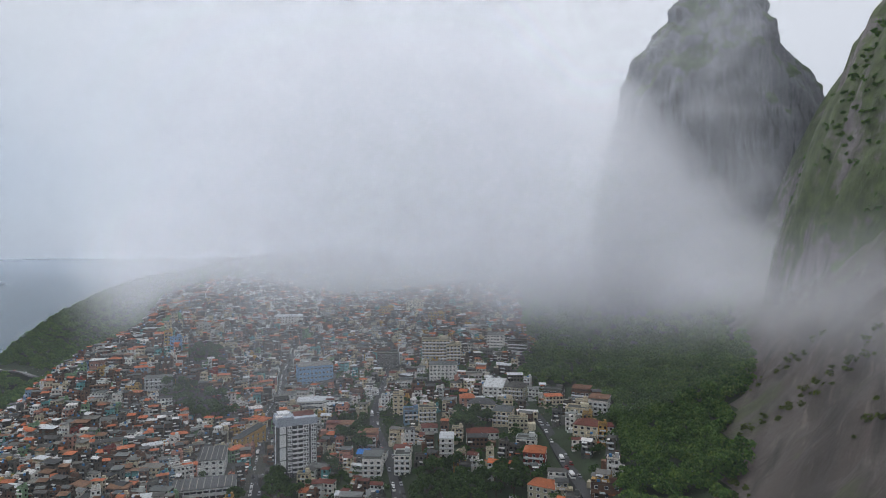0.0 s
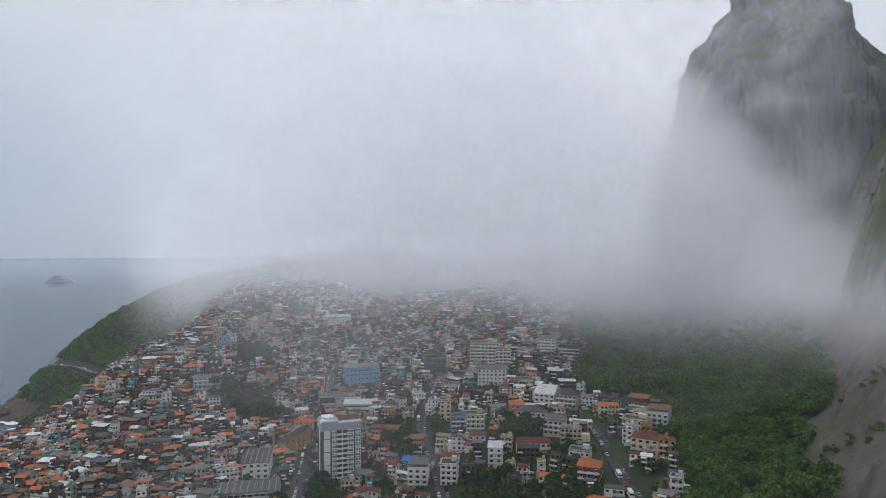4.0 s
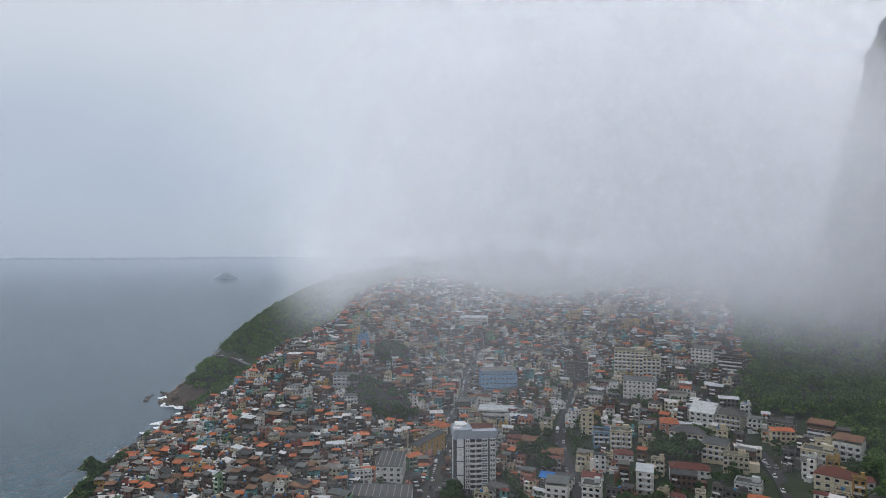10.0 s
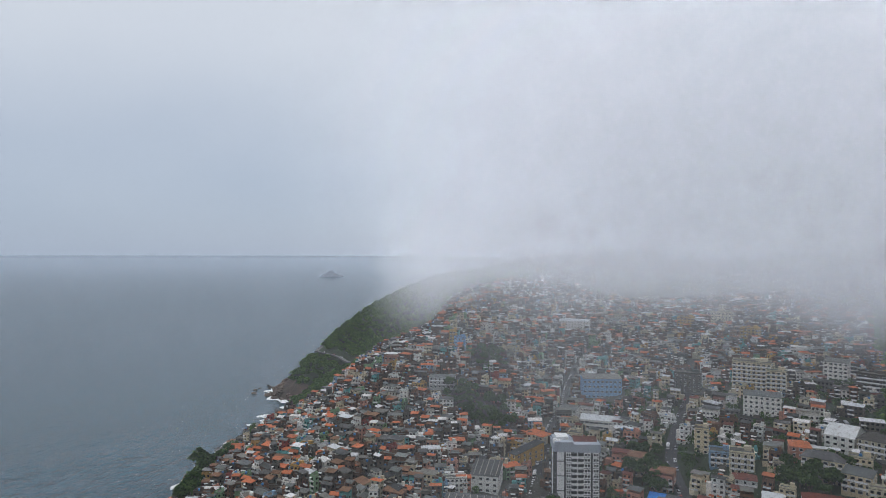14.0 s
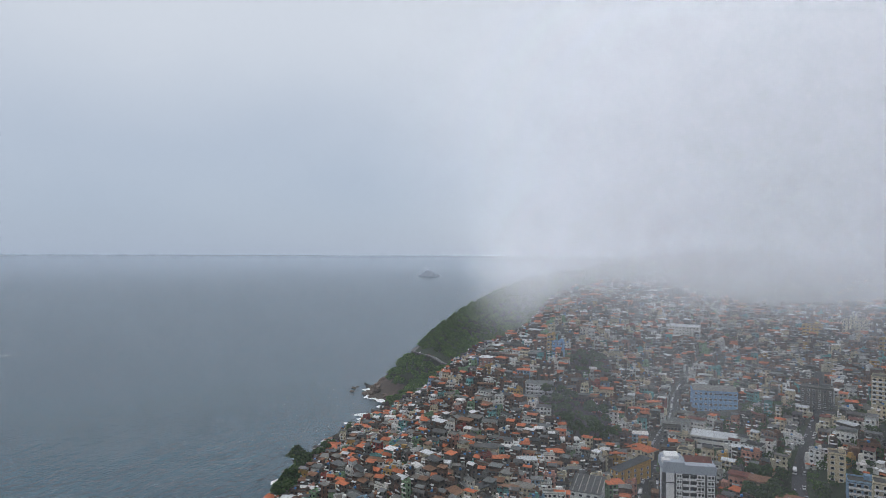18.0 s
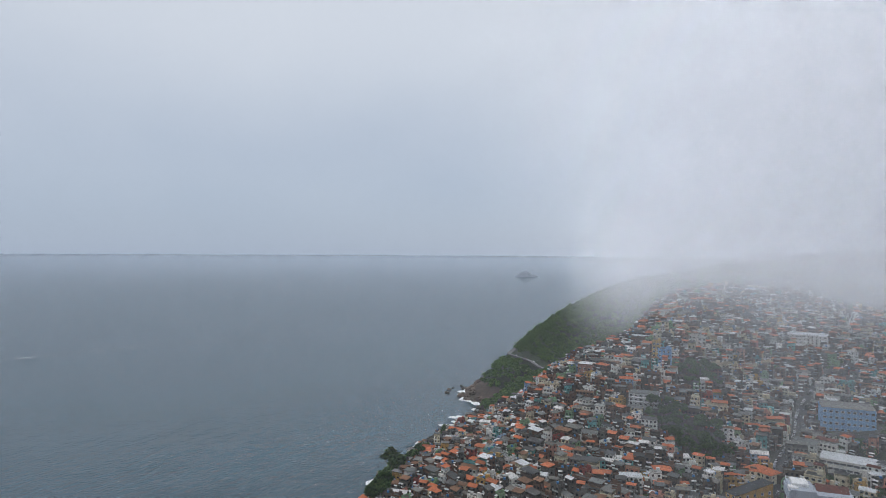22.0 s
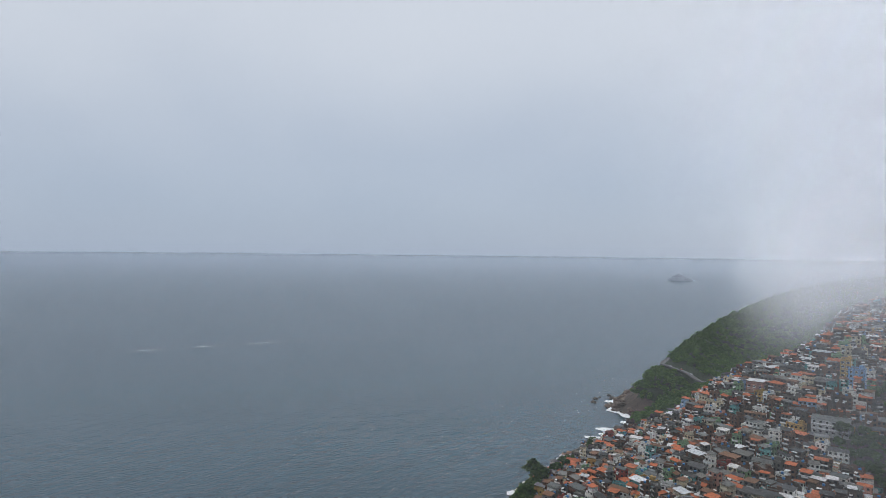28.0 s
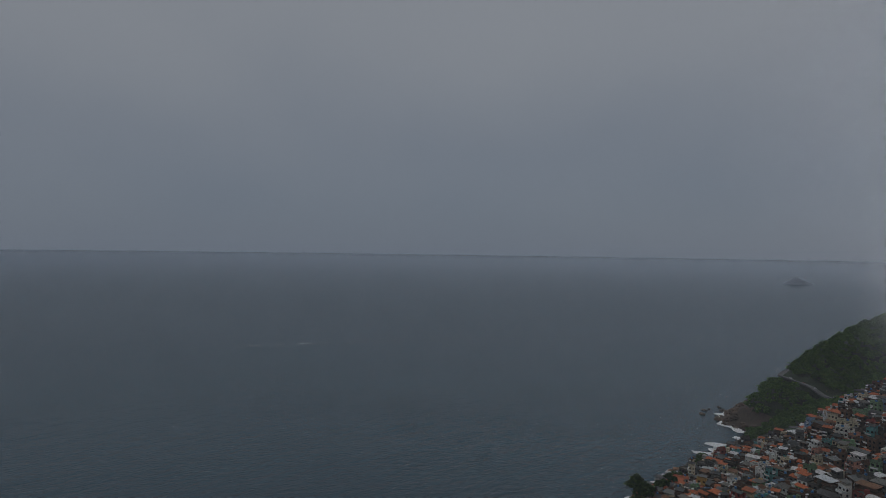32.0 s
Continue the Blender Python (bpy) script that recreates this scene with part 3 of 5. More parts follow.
WINDOWS = [window_mesh(1.3, 1.2, True), window_mesh(1.7, 1.25, False), window_mesh(1.1, 1.35, True)]
door_shape = Shape()
door_shape.box(-0.45, -0.06, 0, 0.45, 0.02, 2.05, 0)
door_shape.box(-0.55, -0.1, 0, -0.45, 0.02, 2.15, 1)
door_shape.box(0.45, -0.1, 0, 0.55, 0.02, 2.15, 1)
door_shape.box(-0.45, -0.1, 2.05, 0.45, 0.02, 2.15, 1)
DOOR = door_shape.mesh("door", surface("door_paint", (0.16, 0.10, 0.06)), FRAME)
tank_shape = Shape()
tank_shape.tube(0, 0, 0, 0.25, 0.7, 0.7, 10, 1)
tank_shape.tube(0, 0, 0.25, 1.25, 0.62, 0.78, 10)
tank_shape.tube(0, 0, 1.25, 1.45, 0.84, 0.6, 10)
TANKS = [tank_shape.mesh("water_tank", TANK, CONCRETE, smooth=False), tank_shape.mesh("water_tank", TANK_GREY, CONCRETE)]
STOREY = 2.7


def loop_wall(s, w, d, z0, z1, t=0.15, slot=0):
    """A low wall right round, in one piece."""
    k = len(s.verts)
    for a, b in ((w / 2, d / 2), (w / 2 - t, d / 2 - t)):
        for z in (z0, z1):
            s.verts += [(-a, -b, z), (a, -b, z), (a, b, z), (-a, b, z)]
    for i in range(4):
        m = (i + 1) % 4
        s.faces += [(k + i, k + m, k + 4 + m, k + 4 + i), (k + 4 + i, k + 4 + m, k + 12 + m, k + 12 + i), (k + 12 + i, k + 12 + m, k + 8 + m, k + 8 + i)]
        s.slots += [slot] * 3


def prism(s, profile, x0, x1, slot=0):
    """A profile of (y, z) drawn out along x."""
    k, m = len(s.verts), len(profile)
    s.verts += [(x0, y, z) for y, z in profile] + [(x1, y, z) for y, z in profile]
    s.faces += [(k + i, k + m + i, k + m + (i + 1) % m, k + (i + 1) % m) for i in range(m)]
    s.faces += [tuple(k + i for i in range(m)), tuple(k + m + i for i in reversed(range(m)))]
    s.slots += [slot] * (m + 2)


def roof_parts(kind, w, d):
    """The parts of a roof of its kind on a block w wide and d deep, standing on z = 0: name, shape, whether it is of the wall's stuff."""
    roof, more = Shape(), []
    o = 0.3
    x, y = w / 2 + o, d / 2 + o
    if kind == "gable":
        h = 0.23 * d
        prism(roof, [(-y, -0.1), (0, h), (y, -0.1), (y, 0.08), (0, h + 0.2), (-y, 0.08)], -x, x)
        end = Shape()
        prism(end, [(-d / 2, -0.2), (d / 2, -0.2), (0, h - 0.02)], -w / 2 + 0.02, w / 2 - 0.02)
        more.append(("gable_wall", end, True))
    elif kind == "hip":
        h, r = 0.24 * min(w, d), max(0.3, (w - d) / 2)
        roof.verts = [(-x, -y, 0.1), (x, -y, 0.1), (x, y, 0.1), (-x, y, 0.1), (-r, 0, h), (r, 0, h), (-x, -y, 0), (x, -y, 0), (x, y, 0), (-x, y, 0)]
        roof.faces = [(0, 1, 5, 4), (1, 2, 5), (2, 3, 4, 5), (3, 0, 4), (6, 7, 1, 0), (7, 8, 2, 1), (8, 9, 3, 2), (9, 6, 0, 3), (9, 8, 7, 6)]
        roof.slots = [0] * 9
    elif kind == "shed":
        h = 0.14 * d
        prism(roof, [(-y, 0.0), (y, h), (y, h + 0.12), (-y, 0.12)], -x, x)
        end = Shape()
        prism(end, [(-d / 2, -0.2), (d / 2, -0.2), (d / 2, h - 0.05), (-d / 2, 0.0)], -w / 2 + 0.02, w / 2 - 0.02)
        more.append(("gable_wall", end, True))
    elif kind == "slab":
        roof.box(-x + 0.2, -y + 0.2, 0, x - 0.2, y - 0.2, 0.18)
        rim, hut = Shape(), Shape()
        loop_wall(rim, w, d, 0.18, 1.0)
        hut.box(w * 0.1, d * 0.1, 0.18, w * 0.4, d * 0.42, 2.4)
        more += [("parapet", rim, True), ("stair_head", hut, True)]
    else:
        prism(roof, [(-y, 2.35), (y, 2.95), (y, 3.05), (-y, 2.45)], -x, x)
        floor, rim = Shape(), Shape()
        floor.box(-x + 0.2, -y + 0.2, 0, x - 0.2, y - 0.2, 0.18)
        loop_wall(rim, w, d, 0.18, 1.05)
        more += [("terrace_floor", floor, True), ("parapet", rim, True)]
        back = Shape()
        back.box(-w / 2, d / 2 - 0.4, 0.9, w / 2, d / 2 - 0.16, 2.8)
        more.append(("back_wall", back, True))
        for px in (-w / 2 + 0.1, w / 2 - 0.3):
            post = Shape()
            post.box(px, -d / 2 + 0.1, 0.18, px + 0.2, -d / 2 + 0.3, 2.45)
            more.append(("post", post, True))
    return [("roof", roof, False)] + more


def wall_shape(w, d, floors, openings, step=0.0, back=0.0, annex=0):
    """Walls of a block that goes on below the ground: floor slabs, balconies in front, a set-back top storey, a lower annex."""
    s, h = Shape(), floors * STOREY
    full = floors - 1 if back else floors
    s.box(-w / 2, -d / 2, -7, w / 2, d / 2, full * STOREY, bottom=False)
    if back:
        s.box(-w / 2, -d / 2 + back, full * STOREY, w / 2, d / 2, h, bottom=False)
        loop_wall(s, w, d, full * STOREY, full * STOREY + 0.95)
    if annex:
        e = annex * w / 2
        s.box(min(e, e + annex * w * 0.4), -d * 0.3, -7, max(e, e + annex * w * 0.4), d * 0.45, STOREY * max(1, floors - 1) - 0.4, bottom=False)
    for i in range(1, floors):
        z = i * STOREY
        s.box(-w / 2 - 0.12, -d / 2 - 0.12 - step, z - 0.14, w / 2 + 0.12, d / 2 + 0.12, z + 0.06)
    if step:
        for i in range(1, floors):
            z = i * STOREY
            s.box(-w / 2, -d / 2 - step, z + 0.06, w / 2, -d / 2 - step + 0.1, z + 0.95)
            for px in (-w / 2, w / 2 - 0.18):
                s.box(px, -d / 2 - step, z - STOREY, px + 0.18, -d / 2 - step + 0.18, z)
    if openings:
        for i in range(floors):
            z = i * STOREY + 0.9
            front = -d / 2 + (back if back and i == floors - 1 else 0)
            count = max(1, int(w / 2.2))
            for k in range(count):
                x = (k + 0.5) / count * w - w / 2
                tall = 0.9 if step and k == 0 else 0.0
                s.box(x - 0.62, front - 0.06, z - tall, x + 0.62, front + 0.04, z + 1.2, 1)
                s.box(x - 0.75, front - 0.2, z - 0.14 - tall, x + 0.75, front, z - tall, 0)
            for side in (-1, 1):
                for k in range(max(1, int(d / 3.0))):
                    y = (k + 0.5) / max(1, int(d / 3.0)) * d - d / 2
                    e = side * w / 2
                    s.box(min(e, e + side * 0.06), y - 0.55, z, max(e, e + side * 0.06), y + 0.55, z + 1.15, 1)
    # rails, lean-tos and awnings added bit by bit
    bits = random.Random(int(w * 131 + d * 17 + floors))
    for i in range(1, floors):
        if bits.random() < 0.75:
            z, a = i * STOREY, bits.uniform(-w / 2, 0)
            b = min(w / 2, a + bits.uniform(1.8, 4.0))
            f = -d / 2 - step - 0.9
            s.box(a, f, z - 0.1, b, -d / 2, z + 0.06)
            s.box(a, f, z + 0.06, b, f + 0.1, z + 0.9, 2)
            s.box(a, f + 0.1, z + 0.06, a + 0.1, -d / 2 - step, z + 0.9, 2)
    for i in range(floors):
        if bits.random() < 0.6:
            z, a = i * STOREY + 2.2, bits.uniform(-w / 2, w / 2 - 2)
            prism(s, [(-d / 2 - 1.3, z - 0.25), (-d / 2 - 0.01, z + 0.15), (-d / 2 - 0.01, z + 0.22), (-d / 2 - 1.3, z - 0.18)], a, a + bits.uniform(1.4, 3.2), bits.choice([2, 3, 3, 4]))
    for _ in range(2):
        a, b, high = bits.uniform(-w / 2 - 1.0, w / 2 - 1.4), bits.uniform(1.5, 2.8), bits.uniform(1.9, 3.2)
        front = -d / 2 - bits.uniform(1.2, 2.4)
        s.box(a, front, -6, a + b, -d / 2 + 0.1, high - 0.3, bottom=False)
        prism(s, [(front - 0.25, high - 0.32), (-d / 2 + 0.1, high), (-d / 2 + 0.1, high + 0.08), (front - 0.25, high - 0.24)], a - 0.2, a + b + 0.2, bits.choice([2, 3, 3, 4]))
    return s


def dress(ob, slot, material):
    ob.material_slots[slot].link = "OBJECT"
    ob.material_slots[slot].material = material


SIZES = [(4.6, 5.4, 2), (5.8, 5.6, 2), (4.4, 5.8, 2), (6.4, 5.4, 1), (5.4, 5.4, 3), (7.6, 6.0, 2), (5.0, 6.4, 3), (6.2, 6.0, 3), (8.6, 5.8, 3), (3.8, 4.6, 1), (5.2, 5.0, 2), (7.0, 5.2, 2), (6.0, 6.6, 3), (4.8, 5.0, 1), (9.2, 6.2, 2), (5.6, 6.0, 2), (3.2, 3.6, 1), (12.4, 6.6, 3), (3.6, 4.2, 2), (10.6, 7.4, 3), (4.0, 4.0, 3), (3.0, 4.4, 1), (13.5, 6.0, 2), (6.6, 4.4, 4)]
STEPS = [(1.1 if i % 3 == 1 else 0.0, 1.6 if i % 4 == 2 else 0.0, (0, 1, 0, -1)[i % 4]) for i in range(len(SIZES))]
SIZES = [(w * 0.95, d * 0.8, f) for (w, d, _), f in zip(SIZES, (3, 3, 2, 2, 3, 3, 4, 3, 3, 2, 2, 3, 3, 2, 2, 3, 1, 3, 2, 3, 4, 1, 2, 4))]
KINDS = ["gable", "shed", "slab", "terrace", "hip"]


def shifted(shape, dy):
    shape.verts = [(x, y + dy, z) for x, y, z in shape.verts]
    return shape


ROOF_PARTS = {(i, k): [(a, shifted(b, STEPS[i][1] / 2).mesh(a, CONCRETE), c) for a, b, c in roof_parts(k, w, d - STEPS[i][1])] for i, (w, d, f) in enumerate(SIZES) for k in KINDS}
WALL_NEAR = [wall_shape(w, d, f, False, *STEPS[i]).mesh("wall", CONCRETE, GLASS, FRAME, ROOFS["dark weathered sheets"], ROOFS["orange clay tiles"]) for i, (w, d, f) in enumerate(SIZES)]
WALL_FAR = [wall_shape(w, d, f, True, *STEPS[i]).mesh("wall", CONCRETE, GLASS, FRAME, ROOFS["dark weathered sheets"], ROOFS["orange clay tiles"]) for i, (w, d, f) in enumerate(SIZES)]
NUMBER = {1: "single-storey", 2: "two-storey", 3: "three-storey", 4: "four-storey", 5: "five-storey"}
dice = random.Random(11)


def pick(table):
    k = dice.random() * sum(v for _, v in table)
    for name, v in table:
        k -= v
        if k <= 0:
            return name
    return table[-1][0]


FAVELA_WALLS = [("bare red brick", 30), ("brown brick", 17), ("grey rendered", 18), ("white-painted", 15), ("cream", 12), ("ochre yellow", 2.5), ("pale blue", 1.5), ("turquoise", 4), ("green", 3.5), ("salmon pink", 3), ("dark red", 1.5)]
STREET_WALLS = [("white-painted", 24), ("cream", 28), ("grey rendered", 18), ("bare red brick", 14), ("brown brick", 6), ("ochre yellow", 4), ("pale blue", 3), ("salmon pink", 5), ("turquoise", 2)]
FAVELA_ROOFS = [("orange clay tiles", 17), ("grey sheets", 16), ("pale metal sheets", 7), ("bare concrete slab", 38), ("rusty sheets", 9), ("dark weathered sheets", 13)]
STREET_ROOFS = [("orange clay tiles", 10), ("dark red tiles", 16), ("grey sheets", 18), ("pale metal sheets", 10), ("bare concrete slab", 28), ("dark weathered sheets", 20)]


def roof_kind(cover):
    if cover in ("orange clay tiles", "dark red tiles"):
        return dice.choice(["gable", "gable", "hip", "shed", "terrace"])
    if cover == "bare concrete slab":
        return "slab"
    return dice.choice(["shed", "shed", "terrace", "gable"])


def base_level(x, y, w, d):
    return min(height(x + a, y + b) for a in (-w / 3, w / 3) for b in (-d / 3, d / 3)) + 0.3


def cover_house(root, pieces, walls, cover, top):
    for name, data, as_wall in pieces:
        ob = part(name, data, root, "" if as_wall else cover, pose(0, 0, top))
        dress(ob, 0, WALLS[walls] if as_wall else ROOFS[cover])


def house(x, y, yaw, size, walls, cover):
    """One house with its walls, roof, windows, door and tank."""
    w, d, floors = SIZES[size]
    kind = roof_kind(cover)
    top = floors * STOREY
    root = new("house")
    root.empty_display_size = 0.5
    root.matrix_basis = pose(x, y, base_level(x, y, w, d), 0, 0, yaw)
    tagged(root, f"{walls} {NUMBER[floors]} hillside house roofed with {cover}", "house", group="hillside houses")
    dress(part("wall", WALL_NEAR[size], root), 0, WALLS[walls])
    cover_house(root, ROOF_PARTS[size, kind], walls, cover, top)
    style = dice.choice(WINDOWS)
    per = 3 if w > 7.2 else 2 if w > 4.2 else 1
    east = 1 if x < -60 else -1
    for i in range(min(floors, 3)):
        zz = (floors - 1 - i) * STOREY + 0.95
        for k in range(per):
            front = -d / 2 + (STEPS[size][1] if i == 0 else 0)
            part("window", style, root, at=pose((k + 0.5) / per * w - w / 2, front, zz))
        for k in (-0.22, 0.22):
            if dice.random() < 0.5:
                part("window", style, root, at=pose(east * w / 2, d * k, zz, 0, 0, 90 * east))
    part("door", DOOR, root, at=pose(-w / 2 + 0.9, -d / 2 - 0.02, 0.0))
    if kind == "slab" and dice.random() < 0.8:
        blue = dice.random() < 0.6
        part("water_tank", TANKS[0 if blue else 1], root, "blue plastic water tank" if blue else "grey water tank", pose(-w * 0.25, d * 0.2, top + 0.18))
    return root


# places kept free of ordinary houses: x, y, radius
FREE = []
WOODS = [[(-258, 438), (-222, 430), (-215, 455), (-228, 472), (-262, 468), (-276, 452)],
         [(-284, 505), (-268, 500), (-260, 532), (-284, 542)],
         [(-118, 405), (-100, 380), (-88, 395), (-104, 440), (-128, 452)],
         [(-160, 318), (-130, 318), (-118, 345), (-150, 350)],
         [(-60, 300), (-20, 288), (10, 300), (0, 312), (-30, 330), (-52, 345)],
         [(-45, 385), (-20, 378), (-14, 410), (-40, 420)]]


# ---- larger buildings ----
WHITE, GREY_BAND, CROWN = WALLS["white-painted"], surface("grey_band", (0.085, 0.09, 0.10)), surface("crown_paint", (0.40, 0.44, 0.50), each=0, stain=(0.3, 0.33, 0.38))
PURE = surface("fresh_white", (0.8, 0.8, 0.8), dark=0.9, light=1.05, stain=(0.5, 0.5, 0.5), each=0.05)


def tower(x, y, yaw):
    """White block of flats: ten storeys of flats over a podium, grey floor bands, a pale blue-grey crown."""
    w, d, step, count = 24.0, 14.0, 2.85, 10
    z = 45.0
    root = new("apartment_tower")
    root.matrix_basis = pose(x, y, z, 0, 0, yaw)
    tagged(root, "tall white block of flats with a blue-grey crown", "apartment block")
    body = Shape()
    body.box(-w / 2, -d / 2, -6, w / 2, d / 2, 2.2 + count * step, bottom=False)
    part("wall", body.mesh("wall", GREY_BAND), root, "grey rendered wall")
    pod, stair = Shape(), Shape()
    pod.box(0, -0.6, -4, 0.6, 0, 2.2)
    column = pod.mesh("column", CONCRETE)
    for i in range(8):
        part("column", column, root, at=pose(-w / 2 + 0.5 + i * (w - 1.5) / 7, -d / 2, 0))
    stair.box(-w / 2 + 1.4, -d / 2 - 0.35, 0.3, -w / 2 + 5.2, -d / 2, step * 2.75 - 0.3)
    strip = stair.mesh("stair_panel", PURE)
    for k in range(4):
        part("stair_panel", strip, root, "plain white wall strip", pose(0, 0, 2.4 + k * step * 2.75))
    panels = []
    for x0, x1 in ((-5.9, -3.2), (3.6, 7.2), (8.2, 11.6)):
        flat = Shape()
        flat.box(x0, -0.35, 0.25, x1, 0, 0.95), flat.box(x0, -0.35, 2.2, x1, 0, step - 0.15)
        for k in range(3):
            n0 = x0 + (x1 - x0 - 0.4) * k / 2
            flat.box(n0, -0.35, 0.95, n0 + 0.4, 0, 2.2)
        panels.append(flat.mesh("wall_panel", PURE))
    glass = Shape()
    glass.box(-1.1, -0.12, 0, 1.1, 0, 1.25)
    pane = glass.mesh("window", GLASS)
    balcony = Shape()
    balcony.box(-3.2, -1.3, -0.1, 3.2, 0, 0.12), balcony.box(-3.2, -1.3, 0.12, 3.2, -1.15, 1.05), balcony.box(-3.2, -1.15, 0.12, -3.05, 0, 1.05), balcony.box(3.05, -1.15, 0.12, 3.2, 0, 1.05)
    balcony.box(-0.15, -1.15, 0.12, 0.15, 0, 2.6)
    rail = balcony.mesh("balcony", PURE)
    for i in range(count):
        z0 = 2.2 + i * step
        for panel in panels:
            part("wall_panel", panel, root, "white window wall", pose(0, -d / 2, z0))
        for px in (-4.55, 5.4, 9.9):
            part("window", pane, root, at=pose(px, -d / 2 - 0.02, z0 + 0.95))
        part("balcony", rail, root, at=pose(0.2, -d / 2, z0))
        for px in (-1.6, 1.9):
            part("window", pane, root, at=pose(px, -d / 2 - 0.02, z0 + 0.6))
        for py in (-4.5, 3.5):
            part("window", pane, root, at=pose(-w / 2 - 0.02, py, z0 + 0.95, 0, 0, -90))
    for px in (-w / 2, w / 2 - 0.0):
        side = Shape()
        side.box(px - 0.12, -2.6, 0.2, px + 0.12, 1.6, step - 0.2)
        panel = side.mesh("side_panel", PURE)
        for i in range(count):
            part("side_panel", panel, root, at=pose(0, 0, 2.2 + i * step))
    top = 2.2 + count * step
    crown = Shape()
    crown.box(-w / 2 - 0.3, -d / 2 - 0.5, top, w / 2 + 0.3, d / 2 + 0.3, top + 4.2)
    crown.box(-w / 2 + 0.2, -d / 2 - 0.7, top + 4.2, -2, d / 2, top + 5.4)
    part("crown", crown.mesh("crown", CROWN), root, "blue-grey rendered crown")
    plant = Shape()
    plant.box(-w / 2 + 1.5, -3, top + 5.4, -4, 5, top + 6.8), plant.box(-w / 2 - 0.2, -d / 2 + 1, top + 4.2, -w / 2 + 3.5, -2, top + 5.8)
    part("tank_house", plant.mesh("tank_house", PURE), root, "white tank house")
    tiles = roof_parts("gable", 12, 8)[0][1]
    part("roof", tiles.mesh("roof", ROOFS["dark red tiles"]), root, "brown tiled roof", pose(5.2, 2, top + 4.2))
    return root


def block(name, label, x, y, yaw, w, d, floors, walls, cover, kind="slab", step=2.9, bays=None, ribbon=False, base=None, open_side=1, balconies=0.0, strips=0):
    """A larger building with a window for every bay of every storey, a roof and a rooftop tank."""
    root = new(name)
    z = base_level(x, y, w, d) if base is None else base
    root.matrix_basis = pose(x, y, z, 0, 0, yaw)
    tagged(root, label, "building")
    body = Shape()
    h = floors * step
    body.box(-w / 2, -d / 2, -8, w / 2, d / 2, h, bottom=False)
    for i in range(1, floors + 1):
        body.box(-w / 2 - 0.1, -d / 2 - 0.15, i * step - 0.2, w / 2 + 0.1, d / 2 + 0.15, i * step)
    part("wall", body.mesh("wall", WALLS[walls]), root)
    bays = bays or max(2, int(w / 3.4))
    pane = ribbon_pane(w / bays - 0.5) if ribbon else WINDOWS[(floors + bays) % 3]
    for i in range(floors):
        for k in range(bays):
            part("window", pane, root, at=pose((k + 0.5) / bays * w - w / 2, -d / 2, i * step + 0.95))
        for k in range(max(1, int(d / 5))):
            py = (k + 0.5) / max(1, int(d / 5)) * d - d / 2
            part("window", WINDOWS[0], root, at=pose(open_side * w / 2, py, i * step + 0.95, 0, 0, 90 * open_side))
    cover_house(root, [(a, b.mesh(a, CONCRETE), c) for a, b, c in roof_parts(kind, w, d)], walls, cover, h)
    if balconies:
        deck = Shape()
        deck.box(-w / 2 + 0.3, -balconies, -0.12, w / 2 - 0.3, 0, 0.1)
        rail = Shape()
        rail.box(-w / 2 + 0.3, -balconies, 0.1, w / 2 - 0.3, -balconies + 0.1, 1.0)
        deck_mesh, rail_mesh = deck.mesh("balcony", CONCRETE), rail.mesh("railing", PURE)
        for i in range(1, floors):
            slab = part("balcony", deck_mesh, root, at=pose(0, -d / 2, i * step))
            part("railing", rail_mesh, slab, "white railing")
    for k in range(strips):
        strip = Shape()
        px = (k + 0.5) / strips * w - w / 2
        rise = 0.14 * d
        prism(strip, [(-d / 2 + 1, 0.12 + 0.1), (d / 2 - 1, rise + 0.1), (d / 2 - 1, rise + 0.22), (-d / 2 + 1, 0.12 + 0.22)], px - 0.22, px + 0.22)
        part("skylight_strip", strip.mesh("skylight_strip", CONCRETE), root, "pale roof strip", pose(0, 0, h))
    FREE.append((x, y, max(w, d) / 2 + 2.0 + balconies))
    return root


PANES = {}


def ribbon_pane(w):
    key = round(w, 1)
    if key not in PANES:
        PANES[key] = window_mesh(w, 1.3, True)
    return PANES[key]


tower(-138, 372, 31)
FREE.append((-138, 372, 15))
FREE += [(-188, 562, 12), (-205, 570, 8)]
block("school_building", "broad pale blue four-storey school with small windows", -196, 582, 30, 33, 14, 4, "school blue", "grey sheets", "shed", 4.2, 9)
block("apartment_block", "slim cream tower block with a bare side wall", -88, 449, 12, 8, 9, 5, "cream", "bare concrete slab", bays=2)
block("apartment_block", "stepped cream block of flats on the slope", -75, 566, 4, 26, 14, 8, "cream", "bare concrete slab", bays=8, balconies=1.2)
block("apartment_block", "cream block of flats with open balconies", -58, 556, 4, 13, 10, 6, "cream", "bare concrete slab", bays=4, balconies=1.2)
block("apartment_block", "pale grey-white six-storey block of flats", -62, 508, 6, 22, 11, 5, "white-painted", "grey sheets", "shed", bays=7)
block("apartment_block", "grey and red-brick block of flats", -122, 575, 8, 20, 12, 6, "grey rendered", "bare concrete slab", bays=6)
block("parish_hall", "white hall with a pale metal roof", -16, 452, -14, 14, 20, 3, "white-painted", "pale metal sheets", "gable", bays=4)
block("town_house", "cream terrace of flats with a dark roof", -2, 446, -14, 14, 15, 3, "cream", "dark weathered sheets", "hip", bays=5, balconies=1.2)
block("town_house", "red-painted house with an orange tiled roof", 8, 326, -8, 11, 11, 3, "dark red", "orange clay tiles", "hip", bays=3, balconies=1.2)
